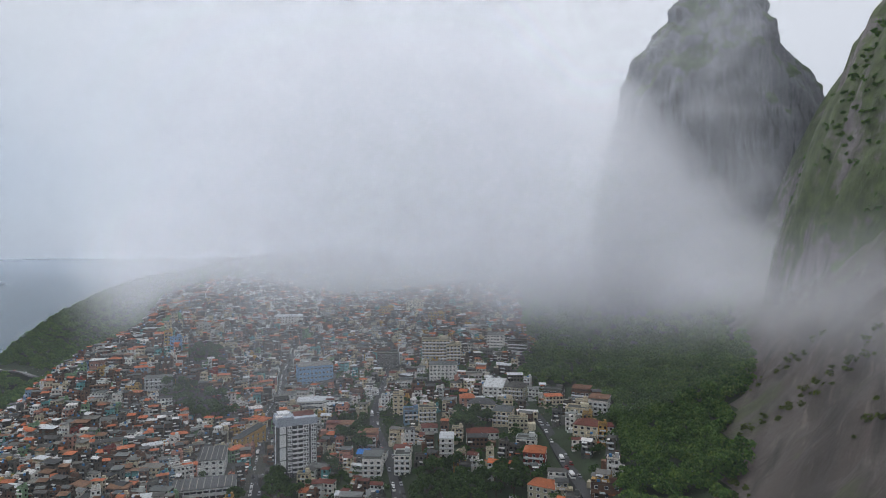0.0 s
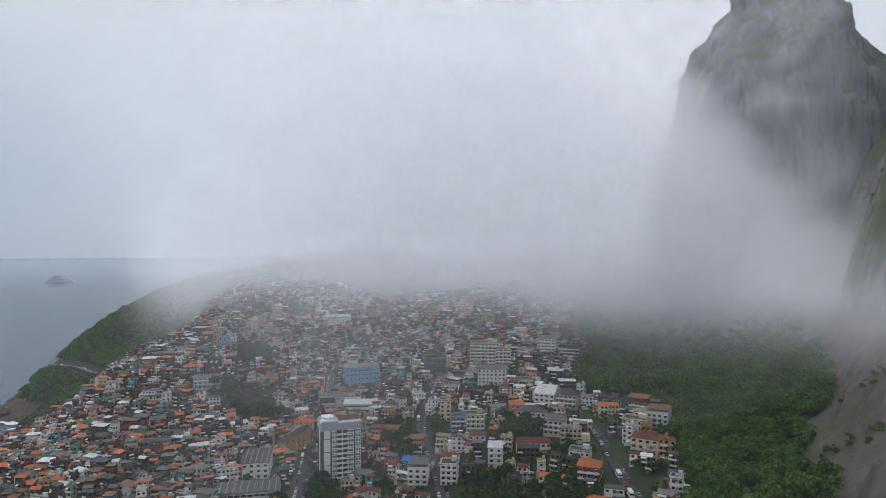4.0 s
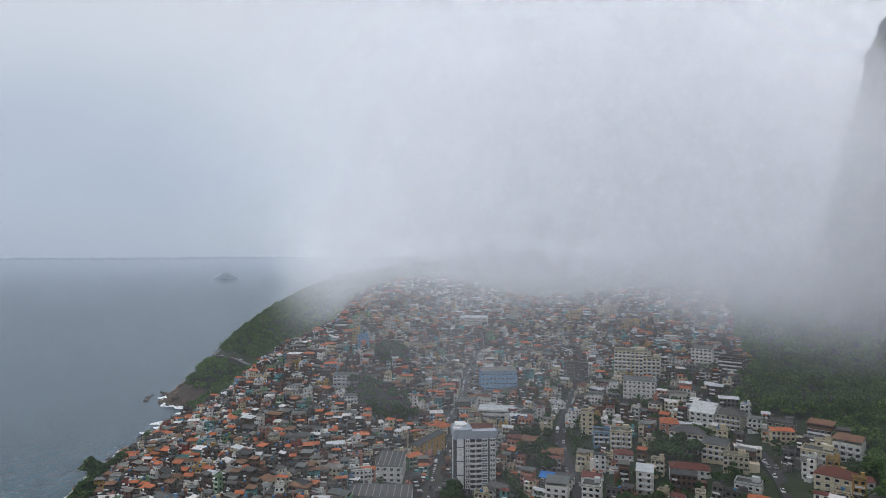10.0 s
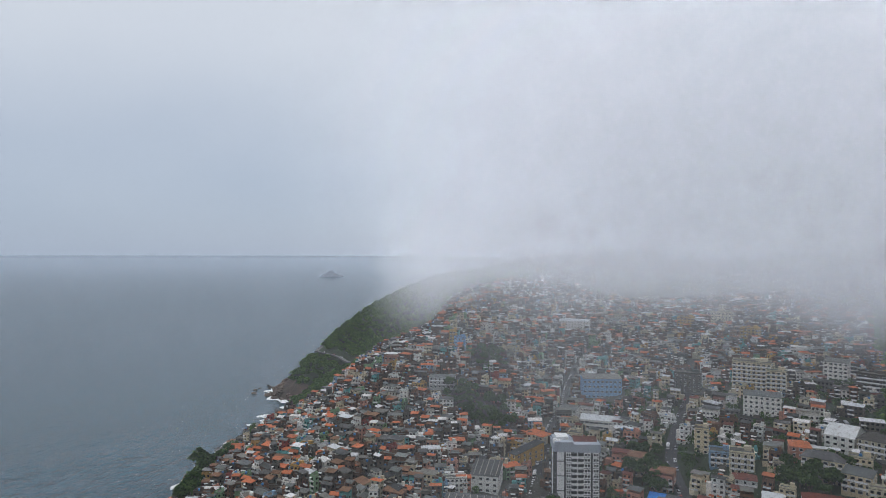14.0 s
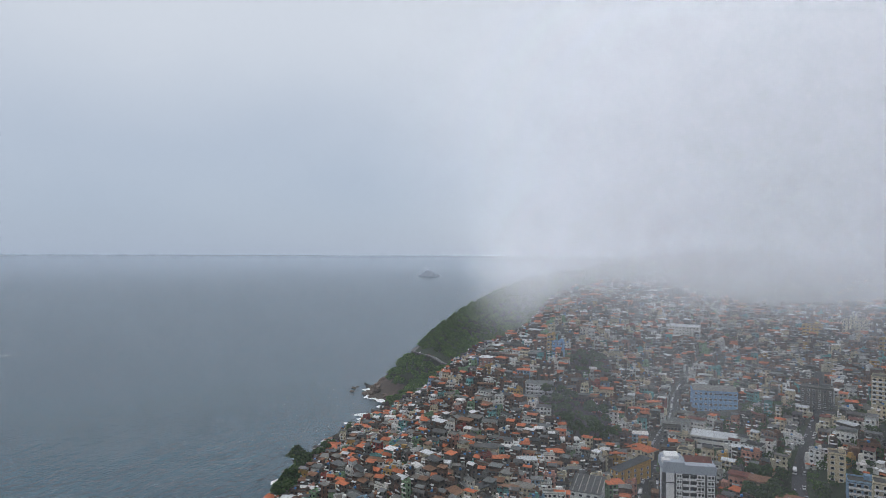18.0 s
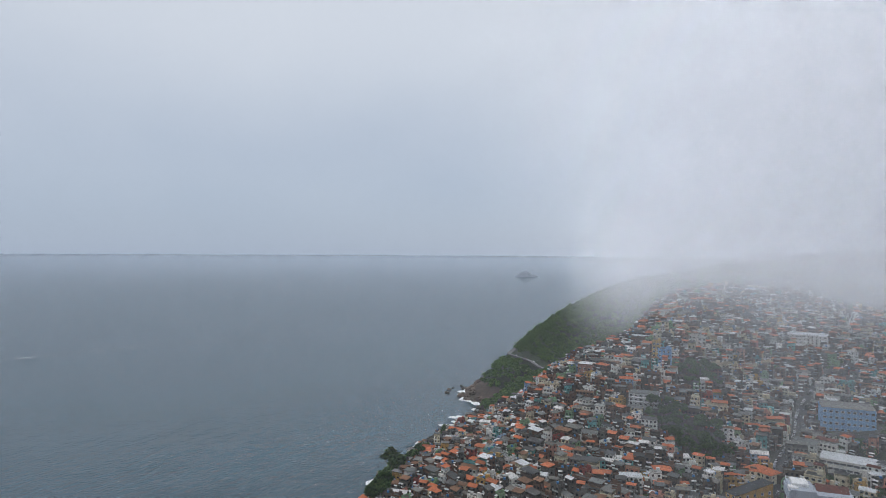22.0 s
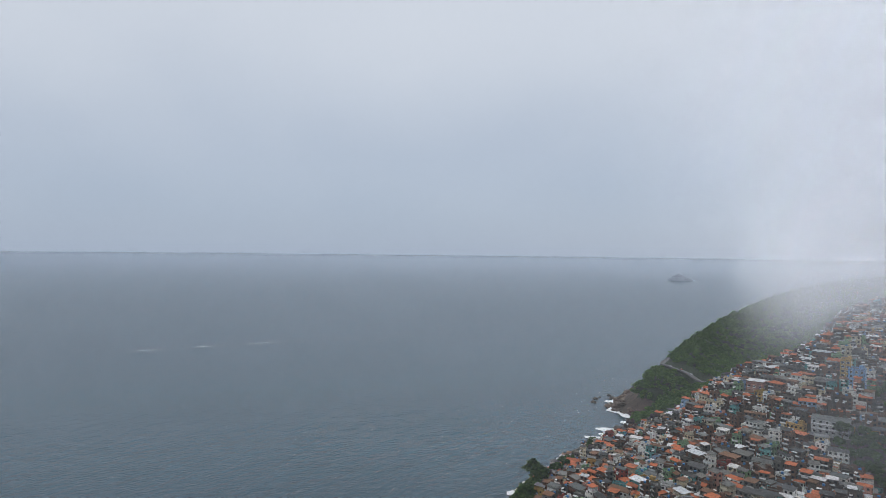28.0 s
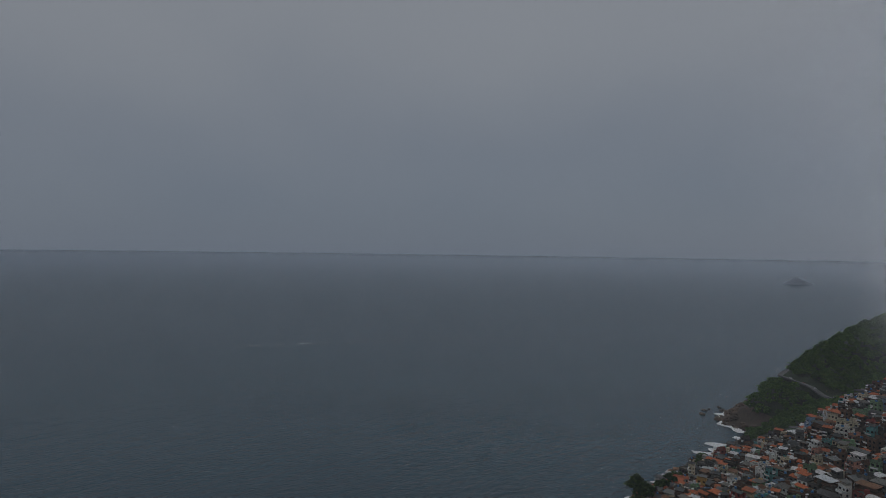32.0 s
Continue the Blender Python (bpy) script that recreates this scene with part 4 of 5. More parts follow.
block("warehouse", "long grey workshop with a dark striped sheet roof", -178, 335, 22, 34, 14, 2, "white-painted", "dark weathered sheets", "shed", 3.2, 10, True, strips=9)
block("warehouse", "tall shed with dark roof strips and a white end wall", -190, 368, 20, 16, 20, 3, "white-painted", "dark weathered sheets", "shed", 3.2, 4, strips=5)
block("town_house", "long ochre wall building beside the street", -186, 412, -18, 7, 26, 3, "ochre yellow", "dark weathered sheets", "shed", bays=2)
block("town_house", "cream house with an orange-red tiled roof", -197, 452, -10, 17, 11, 2, "cream", "orange clay tiles", "hip", bays=5)
block("market_hall", "long white low building with a pale flat roof", -165, 500, 14, 34, 11, 2, "white-painted", "pale metal sheets", "shed", 3.4, 10, True)
block("town_house", "white shop house with a grey roof", -196, 510, 8, 13, 10, 3, "white-painted", "grey sheets", "shed", bays=4)
block("town_house", "tall bright blue house on the favela ridge", -295, 508, 24, 9, 9, 5, "school blue", "bare concrete slab", bays=3)
block("town_house", "ochre yellow house beside the blue one on the ridge", -304, 511, 24, 6, 8, 5, "ochre yellow", "bare concrete slab", bays=2)
block("town_house", "salmon pink house with white terrace on the ridge", -348, 480, 20, 11, 8, 3, "salmon pink", "pale metal sheets", "terrace", bays=3)
block("town_house", "long white house with stacked terraces below the ridge", -283, 462, 26, 20, 8, 3, "white-painted", "grey sheets", "shed", bays=6, balconies=1.2)
block("town_house", "small white house beside the woods", -168, 450, 10, 9, 9, 4, "cream", "bare concrete slab", bays=3)
block("town_house", "cream house in front of the trees", -118, 420, 6, 10, 9, 3, "cream", "rusty sheets", "terrace", bays=3)
block("town_house", "ochre and brick flats beside the tower", -98, 398, 4, 12, 9, 3, "salmon pink", "rusty sheets", "terrace", bays=4, balconies=1.2)
block("long_house", "long white house with a dark hipped roof and arched windows", -22, 374, 8, 19, 9, 2, "white-painted", "dark red tiles", "hip", bays=7)
block("town_house", "white three-storey house with a metal roof", -42, 360, 4, 8, 9, 4, "white-painted", "pale metal sheets", "shed", bays=2, balconies=1.2)
block("apartment_block", "beige flats with many small balconies", -24, 408, -8, 18, 12, 4, "cream", "dark weathered sheets", "hip", bays=6, balconies=1.2)
block("town_house", "white house with round arches under a flat roof", 4, 352, -10, 11, 8, 2, "white-painted", "bare concrete slab", bays=4)
block("town_house", "salmon house with an orange hipped roof", -36, 432, 10, 10, 12, 3, "salmon pink", "orange clay tiles", "hip", bays=3)
block("town_house", "white flats with blue balconies", -74, 428, 14, 12, 10, 3, "pale blue", "bare concrete slab", bays=4, balconies=1.2)
block("town_house", "cream flats with small square windows", -62, 418, 10, 12, 10, 4, "cream", "bare concrete slab", bays=4, balconies=1.2)
block("town_house", "grey flats with a lilac wall at the forest edge", 24, 436, -16, 13, 10, 3, "grey rendered", "bare concrete slab", bays=4)
block("town_house", "brick house with white railings at the forest edge", 42, 428, -18, 12, 10, 3, "bare red brick", "rusty sheets", "terrace", bays=4, balconies=1.2)
block("town_house", "white house with an orange lean-to at the forest edge", 50, 398, -20, 12, 11, 3, "white-painted", "rusty sheets", "terrace", bays=4, balconies=1.2)
block("town_house", "cream house with a dark hipped roof", 38, 354, -20, 14, 12, 3, "cream", "dark red tiles", "hip", bays=4)
block("town_house", "cream terraced flats above the street", 36, 388, -18, 14, 10, 3, "cream", "bare concrete slab", bays=5, balconies=1.2)
block("town_house", "cream house with a straw-coloured tiled roof", 12, 292, -24, 14, 10, 2, "cream", "orange clay tiles", "hip", bays=4)
block("apartment_block", "long white hillside block in mist", -279, 732, 14, 34, 12, 4, "white-painted", "pale metal sheets", "shed", bays=10)
block("apartment_block", "yellow flats high on the slope in mist", -158, 738, 4, 16, 12, 5, "ochre yellow", "bare concrete slab", bays=5)
block("apartment_block", "cream flats high on the slope in mist", -125, 750, 0, 20, 12, 5, "cream", "bare concrete slab", bays=6)
block("apartment_block", "yellow house on the upper slope in mist", -91, 690, -4, 16, 12, 5, "ochre yellow", "bare concrete slab", bays=5)
block("apartment_block", "white flats beside the misty forest", -22, 610, -8, 16, 12, 5, "white-painted", "grey sheets", "shed", bays=5)
block("apartment_block", "brown unfinished concrete flats beside the forest", 0, 580, -12, 18, 12, 5, "brown brick", "bare concrete slab", bays=5, balconies=1.2)
block("town_house", "grey house under a bright blue tarpaulin roof", -93, 376, 6, 13, 7, 2, "grey rendered", "blue tarpaulin", "shed", bays=4)
block("town_house", "white flats with railed terraces beside the street", -84, 352, 6, 11, 10, 4, "white-painted", "grey sheets", "terrace", bays=3, balconies=1.3)
block("town_house", "white three-storey flats with open terraces", -66, 350, 4, 9, 10, 4, "white-painted", "bare concrete slab", bays=3, balconies=1.3)
block("town_house", "small cream house with an orange roof below the tower", -118, 340, 10, 11, 8, 1, "cream", "orange clay tiles", "hip", bays=3)
block("town_house", "white house with a brown hipped roof", -58, 398, 10, 11, 9, 2, "white-painted", "dark red tiles", "hip", bays=3, balconies=1.2)
block("town_house", "white house with a brown gabled roof among trees", -70, 372, -4, 10, 8, 2, "white-painted", "dark red tiles", "gable", bays=3)
block("town_house", "cream and white flats near the woods", -10, 395, -12, 12, 10, 3, "cream", "grey sheets", "shed", bays=4, balconies=1.2)


# ---- streets and cars ----
def ribbon(name, line, width, material, label, lift=0.35, category="street", thick=0.5, step=6.0):
    pts = []
    for (ax, ay), (bx, by) in zip(line, line[1:]):
        m = max(1, int(math.hypot(bx - ax, by - ay) / step))
        pts += [(ax + (bx - ax) * i / m, ay + (by - ay) * i / m) for i in range(m)]
    pts.append(line[-1])
    p = np.array(pts, float)
    for _ in range(6):
        p[1:-1] = (p[:-2] + 2 * p[1:-1] + p[2:]) / 4
    t = np.gradient(p, axis=0)
    t /= np.linalg.norm(t, axis=1)[:, None]
    side = np.stack([t[:, 1], -t[:, 0]], -1)
    z = np.array([max(height(*q), height(*(q + side[i] * width / 2)), height(*(q - side[i] * width / 2))) for i, q in enumerate(p)]) + lift
    for _ in range(8):
        z[1:-1] = (z[:-2] + 2 * z[1:-1] + z[2:]) / 4
    rows = []
    for off, dz in ((-width / 2, -thick - 2), (-width / 2, 0), (0, 0.05), (width / 2, 0), (width / 2, -thick - 2)):
        rows.append(np.column_stack([p + side * off, z + dz]))
    r = np.array(rows)
    ob = sheet(name, r[:, :, 0], r[:, :, 1], r[:, :, 2], None, material)
    ob.data.polygons.foreach_set("use_smooth", [False] * len(ob.data.polygons))
    tagged(ob, label, category, kind="structure")
    return p, t, side, z


CAR_PAINT = {"white": surface("car_white", (0.70, 0.70, 0.70), rough=0.3, bump=0, each=0.1), "silver": surface("car_silver", (0.36, 0.37, 0.39), rough=0.3, metal=0.4, bump=0, each=0.1),
             "black": surface("car_black", (0.02, 0.02, 0.022), rough=0.25, bump=0, each=0.1), "red": surface("car_red", (0.30, 0.03, 0.025), rough=0.3, bump=0, each=0.1)}
TYRE = surface("tyre", (0.02, 0.02, 0.02), bump=0)


def car(m, paint, length=4.2, high=1.45, kind="car"):
    root = new(kind)
    root.matrix_basis = m
    tagged(root, f"{paint} {kind} on the town street", "vehicle", group="street traffic")
    body, cabin, wheel = CAR_MESH[kind]
    dress(part("body", body, root), 0, CAR_PAINT[paint])
    part("cabin", cabin, root, "dark glass cabin" if kind == "car" else "dark window band")
    for px in (-0.31, 0.31):
        for py in (-0.8, 0.8):
            part("wheel", wheel, root, at=pose(px * length, py, 0.32))
    return root


CAR_MESH = {}
for kind, (length, width, low, high) in {"car": (4.2, 1.7, 0.85, 1.45), "van": (6.0, 2.1, 1.9, 2.5)}.items():
    body, cabin, wheel = Shape(), Shape(), Shape()
    body.box(-length / 2, -width / 2, 0.25, length / 2, width / 2, low, taper=0.06)
    if kind == "car":
        cabin.box(-length * 0.32, -width / 2 + 0.1, low, length * 0.2, width / 2 - 0.1, high - 0.06, taper=0.28)
        body.box(-length * 0.25, -width / 2 + 0.36, high - 0.06, length * 0.13, width / 2 - 0.36, high)
    else:
        cabin.box(-length / 2 + 0.08, -width / 2 + 0.02, low - 0.75, length / 2 + 0.01, width / 2 + 0.03, low - 0.1)
        body.box(-length / 2 + 0.1, -width / 2 + 0.1, low, length / 2 - 0.1, width / 2 - 0.1, high, taper=0.12)
    wheel.verts, wheel.faces, wheel.slots = [], [], []
    for y0, y1 in ((-0.1, 0.1),):
        ring_ = [(0.32 * math.cos(a * math.pi / 4), 0.32 * math.sin(a * math.pi / 4)) for a in range(8)]
        wheel.verts = [(a, y0, b) for a, b in ring_] + [(a, y1, b) for a, b in ring_]
        wheel.faces = [(i, (i + 1) % 8, 8 + (i + 1) % 8, 8 + i) for i in range(8)] + [tuple(range(7, -1, -1)), tuple(range(8, 16))]
        wheel.slots = [0] * 10
    CAR_MESH[kind] = (body.mesh("body", CAR_PAINT["white"]), cabin.mesh("cabin", GLASS), wheel.mesh("wheel", TYRE))

road_dice = random.Random(5)
for key, width, gap, fill in (("west", 7.5, 6.2, 0.75), ("middle", 7.0, 9.0, 0.42), ("east", 6.0, 8.0, 0.4)):
    p, t, side, z = ribbon("street_" + key, STREETS[key], width, ASPHALT, "wet dark asphalt street through the town")
    run = np.concatenate([[0], np.cumsum(np.linalg.norm(np.diff(p, axis=0), axis=1))])
    for lane in (-1, 1):
        s = 45.0
        while s < run[-1] - 30:
            s += gap * road_dice.uniform(0.9, 1.25)
            if road_dice.random() > (fill if lane < 0 or key != "west" else 0.3):
                continue
            k = min(int(np.searchsorted(run, s)), len(p) - 1)
            x, y = p[k] + side[k] * lane * (width / 2 - 1.25)
            yaw = math.degrees(math.atan2(t[k][1], t[k][0])) + (0 if lane > 0 else 180)
            rise = math.degrees(math.atan2(z[min(k + 1, len(z) - 1)] - z[k - 1], run[min(k + 1, len(z) - 1)] - run[k - 1]))
            kind = "van" if road_dice.random() < 0.07 else "car"
            paint = road_dice.choice(["white", "white", "silver", "silver", "black", "red"] if key != "west" else ["white", "white", "white", "silver", "silver", "black"])
            car(pose(x, y, z[k] + 0.03, 0, -rise if lane > 0 else rise, yaw), paint, 4.2 if kind == "car" else 6.0, kind=kind)

# the coast road round the headland, with its seaward wall
COAST = [(-430, 560), (-500, 605), (-560, 640), (-610, 665), (-648, 690), (-672, 720), (-695, 760), (-720, 820)]
p, t, side, z = ribbon("coast_road", COAST, 5.6, ROAD_GREY, "grey coast road cut into the headland", 0.5, thick=-1.2)
wall = Shape()
for i in range(len(p) - 1):
    a, b = p[i] - side[i] * 2.9, p[i + 1] - side[i + 1] * 2.9
    wall.quad((a[0], a[1], z[i] - 0.6), (b[0], b[1], z[i + 1] - 0.6), (b[0], b[1], z[i + 1] + 0.7), (a[0], a[1], z[i] + 0.7))
    a2, b2 = p[i] - side[i] * 2.65, p[i + 1] - side[i + 1] * 2.65
    wall.quad((a[0], a[1], z[i] + 0.7), (b[0], b[1], z[i + 1] + 0.7), (b2[0], b2[1], z[i + 1] + 0.7), (a2[0], a2[1], z[i] + 0.7))
    wall.quad((a2[0], a2[1], z[i] + 0.7), (b2[0], b2[1], z[i + 1] + 0.7), (b2[0], b2[1], z[i + 1]), (a2[0], a2[1], z[i]))
tagged(new("road_wall", wall.mesh("road_wall", ROAD_GREY)), "pale concrete wall along the coast road", "wall", kind="structure")
for k, paint in ((9, "white"), (14, "silver"), (22, "white"), (27, "red"), (33, "white")):
    if k < len(p):
        q = p[k] + side[k] * 1.8
        car(pose(q[0], q[1], z[k] + 0.05, 0, 0, math.degrees(math.atan2(t[k][1], t[k][0]))), paint)


# ---- trees ----
def leaf_cloud(rng, count, radius, squash, leaf):
    """Corners of many small bent leaf clumps in an uneven crown: lumps round a middle, with gaps."""
    lumps = rng.normal(size=(9, 3))
    lumps /= np.linalg.norm(lumps, axis=1)[:, None]
    lumps *= radius * rng.uniform(0.35, 0.75, (9, 1)) * [1, 1, squash]
    which = rng.randint(0, 9, count)
    way = rng.normal(size=(count, 3))
    way /= np.linalg.norm(way, axis=1)[:, None]
    way[:, 2] = np.where(way[:, 2] < -0.35, -way[:, 2], way[:, 2])
    size = radius * rng.uniform(0.28, 0.5, 9)[which][:, None]
    centre = lumps[which] + way * size * rng.uniform(0.75, 1.05, (count, 1)) * [1, 1, 0.8]
    turn = rng.normal(size=(count, 3))
    a = np.cross(way + 0.5 * turn, turn)
    a /= np.linalg.norm(a, axis=1)[:, None] + 1e-6
    b = np.cross(way + 0.35 * turn, a)
    b /= np.linalg.norm(b, axis=1)[:, None] + 1e-6
    s = leaf * rng.uniform(0.6, 1.3, (count, 1))
    bend = way * s * 0.35
    return np.stack([centre - a * s - bend, centre - b * s * 0.7, centre + a * s - bend, centre + b * s * 0.7 + bend], 1)


def quads(name, corners, material):
    m = len(corners)
    data = bpy.data.meshes.new(name)
    data.vertices.add(m * 4), data.loops.add(m * 4), data.polygons.add(m)
    data.vertices.foreach_set("co", corners.reshape(-1))
    data.loops.foreach_set("vertex_index", np.arange(m * 4))
    data.polygons.foreach_set("loop_start", np.arange(m) * 4)
    data.polygons.foreach_set("loop_total", np.full(m, 4))
    data.materials.append(material)
    data.update()
    data.validate()
    return data


rng = np.random.RandomState(4)
TREES = []
for i in range(6):
    high, wide = (5.5, 3.6) if i < 3 else (8.0, 5.2)
    trunk = Shape()
    trunk.tube(0, 0, -1.5, high * 0.55, 0.35, 0.22, 7)
    for k in range(4):
        a = k * 1.6 + i
        c, s = math.cos(a), math.sin(a)
        lo, hi = high * 0.45, high * 0.95
        r = wide * 0.5
        trunk.quad((0.16 * s, -0.16 * c, lo), (-0.16 * s, 0.16 * c, lo), (r * c - 0.06 * s, r * s + 0.06 * c, hi), (r * c + 0.06 * s, r * s - 0.06 * c, hi))
        trunk.quad((0, 0, lo - 0.2), (0, 0, lo + 0.2), (r * c, r * s, hi + 0.08), (r * c, r * s, hi - 0.08))
    crown = leaf_cloud(rng, 520 if i < 3 else 800, wide, 0.7, 0.55) + [0, 0, high]
    TREES.append((trunk.mesh("trunk", BARK), quads("crown", crown, LEAVES)))


def tree(x, y, size, kind, label="leafy green tree between the houses"):
    root = new("tree", TREES[kind][0])
    root.matrix_basis = pose(x, y, height(x, y) - 0.2, 0, 0, (x * 37 + y * 91) % 360) @ Matrix.Scale(size, 4)
    tagged(root, label, "tree", group="trees of the town")
    part("crown", TREES[kind][1], root, "dense green crown")
    return root


grove = random.Random(8)
town_trees = []
for shape in WOODS:
    xs, ys = [q[0] for q in shape], [q[1] for q in shape]
    for _ in range(400):
        x, y = grove.uniform(min(xs), max(xs)), grove.uniform(min(ys), max(ys))
        if in_shape(x, y, shape) and all(math.hypot(x - a, y - b) > 5.0 for a, b in town_trees) and all(math.hypot(x - a, y - b) > r - 4 for a, b, r in FREE) \
                and all(from_line(x, y, line) > 7.5 for line in STREETS.values()):
            town_trees.append((x, y))
            tree(x, y, grove.uniform(0.75, 1.25), grove.randrange(6), "leafy green tree in a wooded patch of the town")
for x, y, size in ((-429, 366, 1.9), (-418, 352, 1.4), (-403, 330, 2.2), (-392, 322, 1.5), (-378, 307, 2.1), (-368, 296, 1.6), (-436, 378, 1.2), (-444, 390, 1.0), (-474, 438, 1.3), (-462, 424, 0.9), (-484, 446, 1.0), (-360, 286, 1.7), (-352, 278, 1.5)):
    tree(x, y, size, grove.randrange(6), "round green tree on the edge above the sea")


def wood(name, label, places, material, leaves, leaf, level=height):
    """Many forest trees in one: crowns of leaf clumps that touch."""
    made = []
    for x, y, r in places:
        c = leaf_cloud(rng, leaves, r, 0.75, leaf)
        made.append(c + [x, y, max(float(level(x, y)), 0) + r * 0.75])
    return tagged(new(name, quads(name, np.concatenate(made), material)), label, "forest", kind="stuff")


def spread(x0, x1, y0, y1, gap, keep, low, high):
    out = []
    for y in np.arange(y0, y1, gap):
        for x in np.arange(x0, x1, gap):
            a, b = x + grove.uniform(-0.45, 0.45) * gap, y + grove.uniform(-0.45, 0.45) * gap
            if keep(a, b):
                out.append((a, b, grove.uniform(low, high)))
    return out


dome_edge = lambda x, y: math.hypot((x - 372), (y - 425) / 1.15) > 226
near_wood = spread(0, 190, 150, 560, 7.4, lambda x, y: not in_shape(x, y, TOWN) and dome_edge(x, y) and -90 < flank(x, y) < rock_edge(y) and from_line(x, y, STREETS["east"]) > 8, 3.4, 7.2)
wood("forest", "dense green rainforest on the mountain's foot", near_wood, FOREST, 620, 0.55)
far_wood = spread(-40, 260, 480, 900, 9.5, lambda x, y: not in_shape(x, y, TOWN) and dome_edge(x, y), 4.5, 7.0)
wood("forest", "dark green forest above the town under cloud", far_wood, FOREST, 210, 0.85)
head_wood = spread(-760, -370, 520, 1080, 8.0, lambda x, y: not in_shape(x, y, TOWN) and inland(x, y) > 13 + 9 * math.exp(-(((x + 625) / 70) ** 2 + ((y - 610) / 70) ** 2)) and from_line(x, y, COAST) > 7.5, 3.0, 6.6)
wood("headland_forest", "dark green scrub forest on the headland", head_wood, FOREST, 230, 0.75)
scrub = spread(60, 330, 120, 520, 5.0, lambda x, y: flank(x, y) > -2 and dome_edge(x, y) and noise.noise(Vector((x / 38, y / 30, 3))) > 0.10 + 0.0022 * (y - 215), 0.7, 2.3)
wood("scrub", "patches of green scrub on the bare rock slope", scrub, GRASS_TUFT, 110, 0.36)
crest = spread(180, 520, 230, 640, 6.5, lambda x, y: dome_height(x, y) > 190 and noise.noise(Vector((x / 45, y / 45, 9))) > -0.2, 1.2, 3.8)
wood("dome_scrub", "green trees and grass on the rock dome", crest, FOREST, 100, 0.6, lambda x, y: dome_height(x, y) - 1.0)
red_wood = [(70 + a, 372 + b, 3.2) for a, b in ((0, 0), (4, 3), (8, 1), (3, 7))]
wood("red_tree", "reddish flowering tree in the forest", red_wood, RED_LEAVES, 200, 0.6)


# ---- the shore: boulders and white water ----
def shore_at(u):
    """A point of the water's edge, u metres along the coast from the headland's tip."""
    low, high = -150.0, 170.0
    for _ in range(30):
        mid = (low + high) / 2
        low, high = (mid, high) if float(inland(-640 - 0.67 * u + 0.74 * mid, 600 + 0.74 * u + 0.67 * mid)) < 0 else (low, mid)
    return (-640 - 0.67 * u + 0.74 * low, 600 + 0.74 * u + 0.67 * low)


edge = [shore_at(u) for u in np.arange(-470, 130, 7.0)]
ROCKS = []
for i in range(4):
    bm = bmesh.new()
    bmesh.ops.create_icosphere(bm, subdivisions=3, radius=1.0)
    for v in bm.verts:
        k = 1 + 0.35 * noise.fractal(v.co * 1.1 + Vector((i * 9.1, 0, 0)), 0.8, 2.0, 4)
        v.co = Vector((v.co.x * k, v.co.y * k * 0.8, v.co.z * k * 0.55))
    data = bpy.data.meshes.new("shore_rock")
    bm.to_mesh(data)
    bm.free()
    data.materials.append(SHORE)
    ROCKS.append(data)
rocky = random.Random(3)
for x, y in edge:
    near_tip = math.exp(-(((x + 640) / 75) ** 2 + ((y - 600) / 75) ** 2))
    for _ in range(1 + int(5 * near_tip)):
        a, b = x + rocky.uniform(-5, 9 + 12 * near_tip), y + rocky.uniform(-6, 6)
        size = rocky.uniform(1.2, 3.0) + 4.0 * near_tip * rocky.random()
        rock = new("shore_rock", rocky.choice(ROCKS))
        rock.matrix_basis = pose(a, b, max(height(a, b), -0.5) + 0.1, rocky.uniform(-15, 15), rocky.uniform(-15, 15), rocky.uniform(0, 360)) @ Matrix.Scale(size, 4)
        tagged(rock, "brown sea-worn boulder at the water's edge", "rock", group="shore boulders")
for dx, dy, size in ((-22, -6, 3.0), (-16, 14, 4.5), (-30, 22, 2.4), (-9, -20, 3.2), (-26, 4, 2.0)):
    rock = new("shore_rock", ROCKS[int(size) % 4])
    rock.matrix_basis = pose(-640 + dx, 602 + dy, 0.2, 0, 0, size * 70) @ Matrix.Scale(size, 4)
    tagged(rock, "dark wave-washed boulder standing in the sea", "rock", group="shore boulders")


def foam_strip(name, line, inner, outer, label, lift=0.3, stuff=FOAM):
    p = np.array(line, float)
    t = np.gradient(p, axis=0)
    t /= np.linalg.norm(t, axis=1)[:, None]
    side = np.stack([-t[:, 1], t[:, 0]], -1)
    swell = 1 + 0.45 * np.sin(np.arange(len(p)) * 1.7) + 0.3 * np.sin(np.arange(len(p)) * 0.61 + 2)
    rows = np.array([p + side * inner, p + side * (outer * 0.5 * swell)[:, None], p + side * (outer * swell)[:, None]])
    ob = sheet(name, rows[:, :, 0], rows[:, :, 1], np.full(rows.shape[:2], lift), None, stuff)
    return tagged(ob, label, "surf", kind="stuff")


foam_strip("surf", [shore_at(u) for u in np.arange(-95, 36, 5.0)], -4.0, 9.0, "white surf breaking on the headland's rocks")
foam_strip("surf", [shore_at(u) for u in np.arange(-165, -112, 5.0)], -4.0, 13.0, "white wave breaking on the rocks under the town")
foam_strip("surf", [shore_at(u) for u in np.arange(-330, -190, 6.0)], -2.0, 5.0, "thin white surf under the town")

wake = [(-1262 - 28 * math.sin(k / 14), 60 + 24 * k) for k in range(32)]
foam_strip("foam_line", wake, -1.2, 1.6, "long thin line of foam out at sea", 0.4, THIN_FOAM)


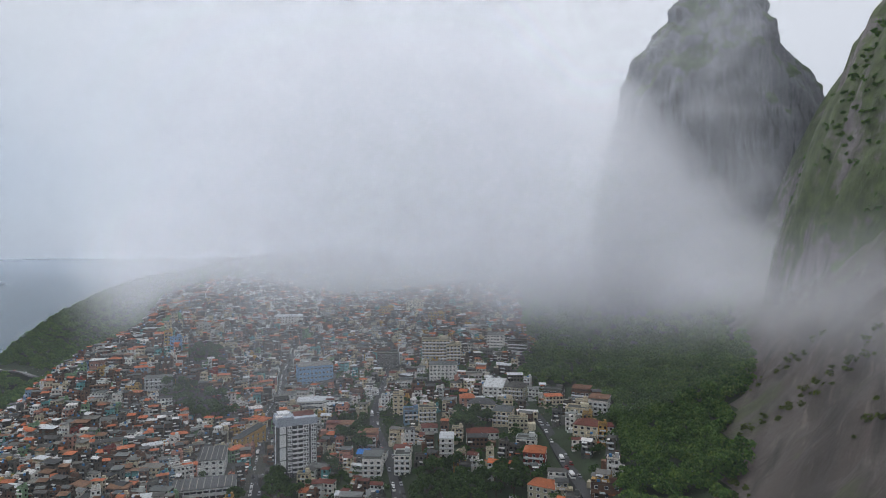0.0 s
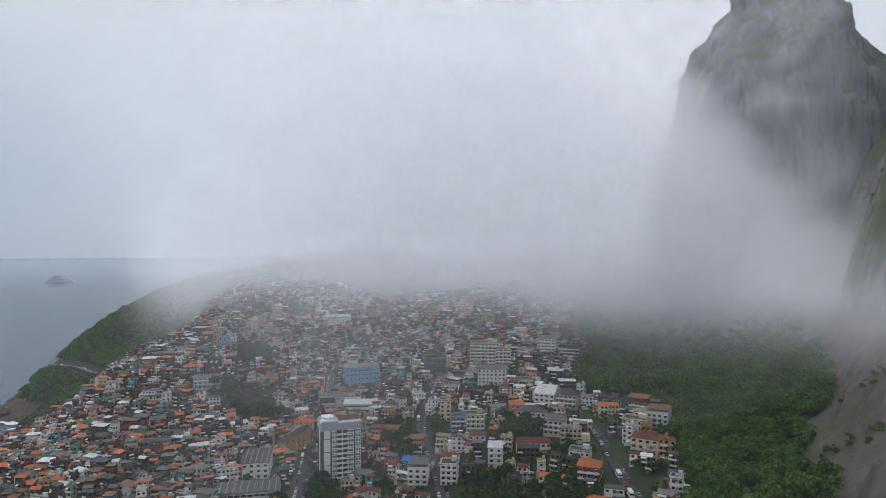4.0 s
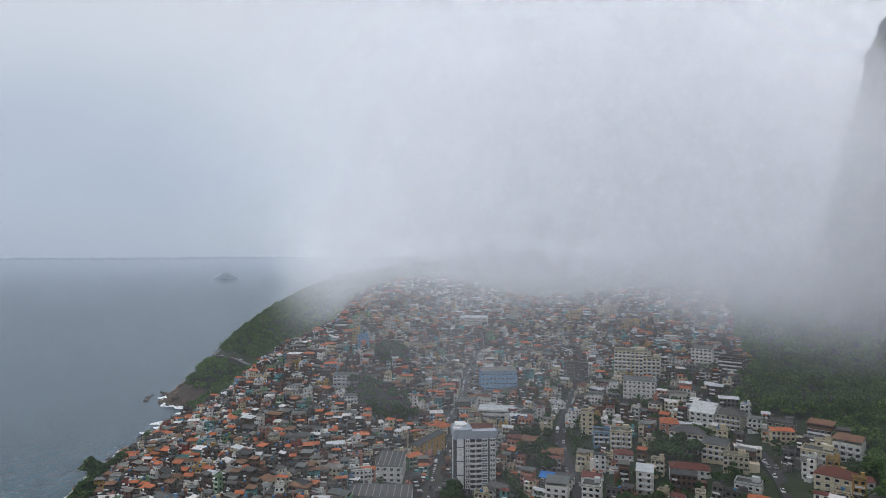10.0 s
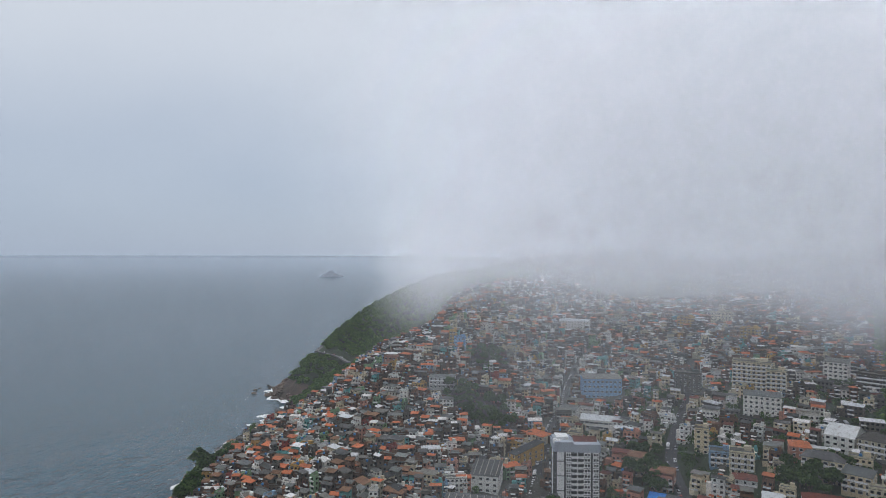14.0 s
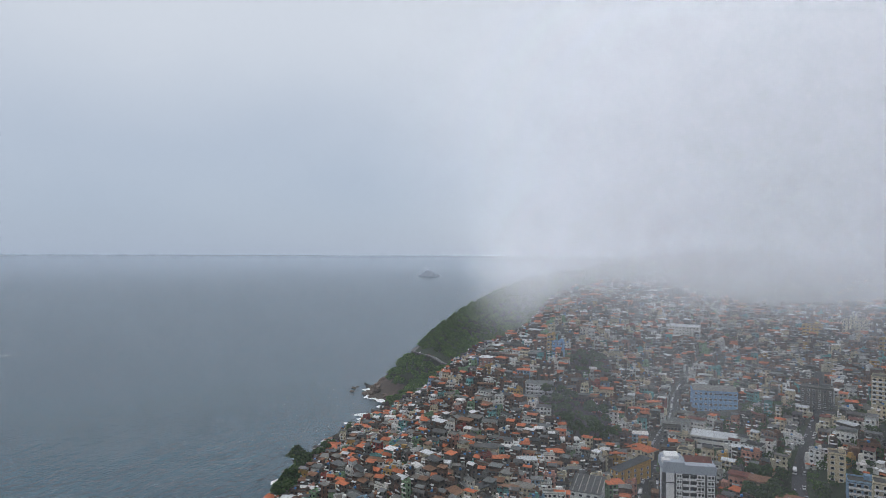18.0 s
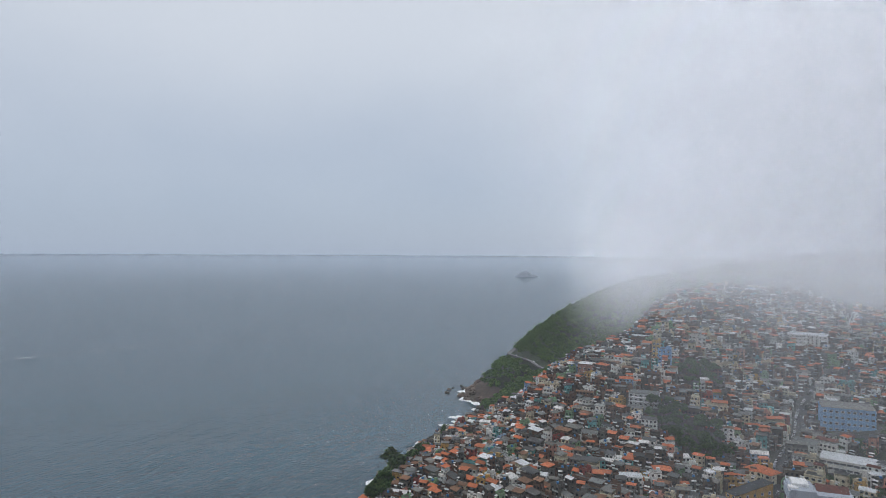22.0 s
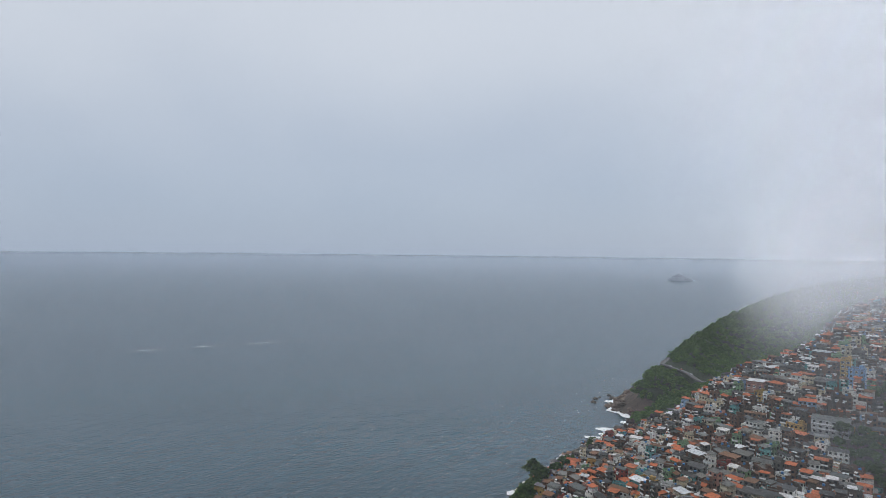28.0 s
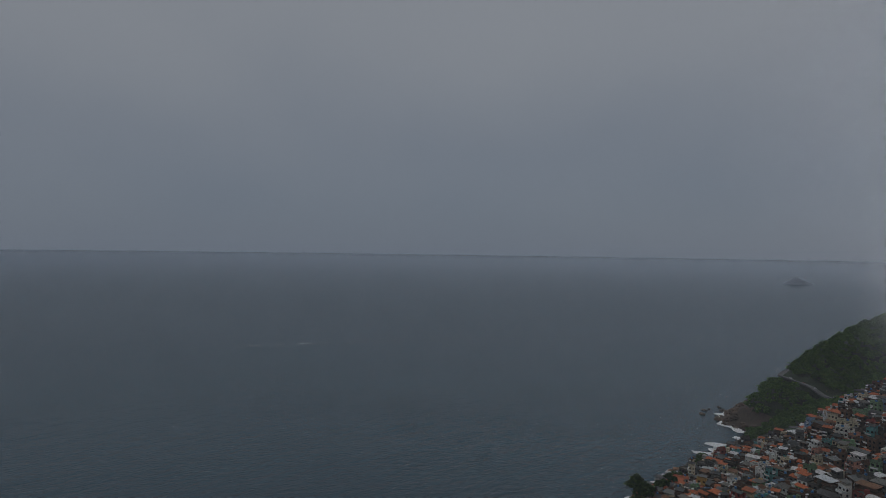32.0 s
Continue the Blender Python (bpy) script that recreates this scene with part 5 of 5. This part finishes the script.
# ---- the houses of the hillside ----
SPOTS, gardens = [], []
row_y = 205.0
while row_y < 860:
    x = -510.0 + dice.uniform(0, 5)
    while x < 58:
        favela = x < valley_axis(row_y) + 6 or row_y > 600
        size = dice.randrange(len(SIZES))
        gap = max(4.2, SIZES[size][0] * 0.98 + 0.2) if favela else max(8.0, SIZES[size][0] + 2.2)
        a, b = x + dice.uniform(-1.2, 1.2), row_y + dice.uniform(-1.8, 1.8)
        x += gap * dice.uniform(0.88, 1.15)
        if not in_shape(a, b, TOWN) or float(inland(a, b)) < 9 or any(in_shape(a, b, s) for s in WOODS):
            continue
        if any(math.hypot(a - c, b - d) < r + 2.0 for c, d, r in FREE) or any(from_line(a, b, line) < 6.8 for line in STREETS.values()):
            continue
        if from_line(a, b, COAST) < 9:
            continue
        if dice.random() < (0.09 if favela else 0.55):
            if dice.random() < (0.8 if favela else 0.92) and b < 760:
                gardens.append((a, b, dice.uniform(2.0, 3.9) if favela else dice.uniform(2.6, 5.0)))
            continue
        SPOTS.append((a, b, favela, size))
    row_y += 6.0
SPOTS.sort(key=lambda q: math.hypot(q[0] + 30, q[1] - 40))
wood("garden_trees", "small leafy trees in gardens between the houses", gardens, LEAVES, 260, 0.42)
NEAR = 330
COVERS = list(WALLS) + list(ROOFS)
CUT = {}


def pieces_of(data):
    """A mesh's corners, faces and slots, read once."""
    if data.name not in CUT:
        CUT[data.name] = (np.array([v.co for v in data.vertices]), [tuple(f.vertices) for f in data.polygons], [f.material_index for f in data.polygons])
    return CUT[data.name]


def crowd(name, label, spots):
    """Houses too many to tell apart, joined."""
    verts, faces, marks, count = [], [], [], 0
    for x, y, yaw, size, walls, cover in spots:
        w, d, floors = SIZES[size]
        kind = roof_kind(cover)
        z, c, s = base_level(x, y, w, d), math.cos(radians(yaw)), math.sin(radians(yaw))
        for data, lift, slot in [(WALL_FAR[size], 0.0, COVERS.index(walls))] + [(m, floors * STOREY, COVERS.index(walls if as_wall else cover)) for _, m, as_wall in ROOF_PARTS[size, kind]]\
                + ([(TANKS[0], floors * STOREY + 0.18, len(COVERS) + 1)] if kind == "slab" and dice.random() < 0.4 else []):
            co, fs, ms = pieces_of(data)
            verts.append(np.column_stack([x + co[:, 0] * c - co[:, 1] * s, y + co[:, 0] * s + co[:, 1] * c, z + lift + co[:, 2]]))
            faces += [tuple(count + i for i in f) for f in fs]
            marks += [(slot, len(COVERS), len(COVERS) + 2, COVERS.index("dark weathered sheets"), COVERS.index("orange clay tiles"))[m] for m in ms]
            count += len(co)
    data = bpy.data.meshes.new(name)
    data.from_pydata(np.concatenate(verts).tolist(), [], faces)
    for k in COVERS:
        data.materials.append(WALLS[k] if k in WALLS else ROOFS[k])
    data.materials.append(GLASS)
    data.materials.append(TANK)
    data.materials.append(FRAME)
    data.polygons.foreach_set("material_index", marks)
    data.update()
    return tagged(new(name, data), label, "houses", group="hillside houses", kind="stuff")


rest = []
for i, (x, y, favela, size) in enumerate(SPOTS):
    walls = pick(FAVELA_WALLS if favela else STREET_WALLS)
    cover = pick(FAVELA_ROOFS if favela else STREET_ROOFS)
    yaw = (16 + 14 * math.sin(x / 45 + y / 70) if favela else -4) + dice.gauss(0, 15 if favela else 10)
    if i < NEAR:
        house(x, y, yaw, size, walls, cover)
    else:
        rest.append((x, y, yaw, size, walls, cover))
crowd("hillside_houses", "crowded brick and plaster houses up the hillside", rest)
print("houses", len(SPOTS), "objects", len(bpy.data.objects))
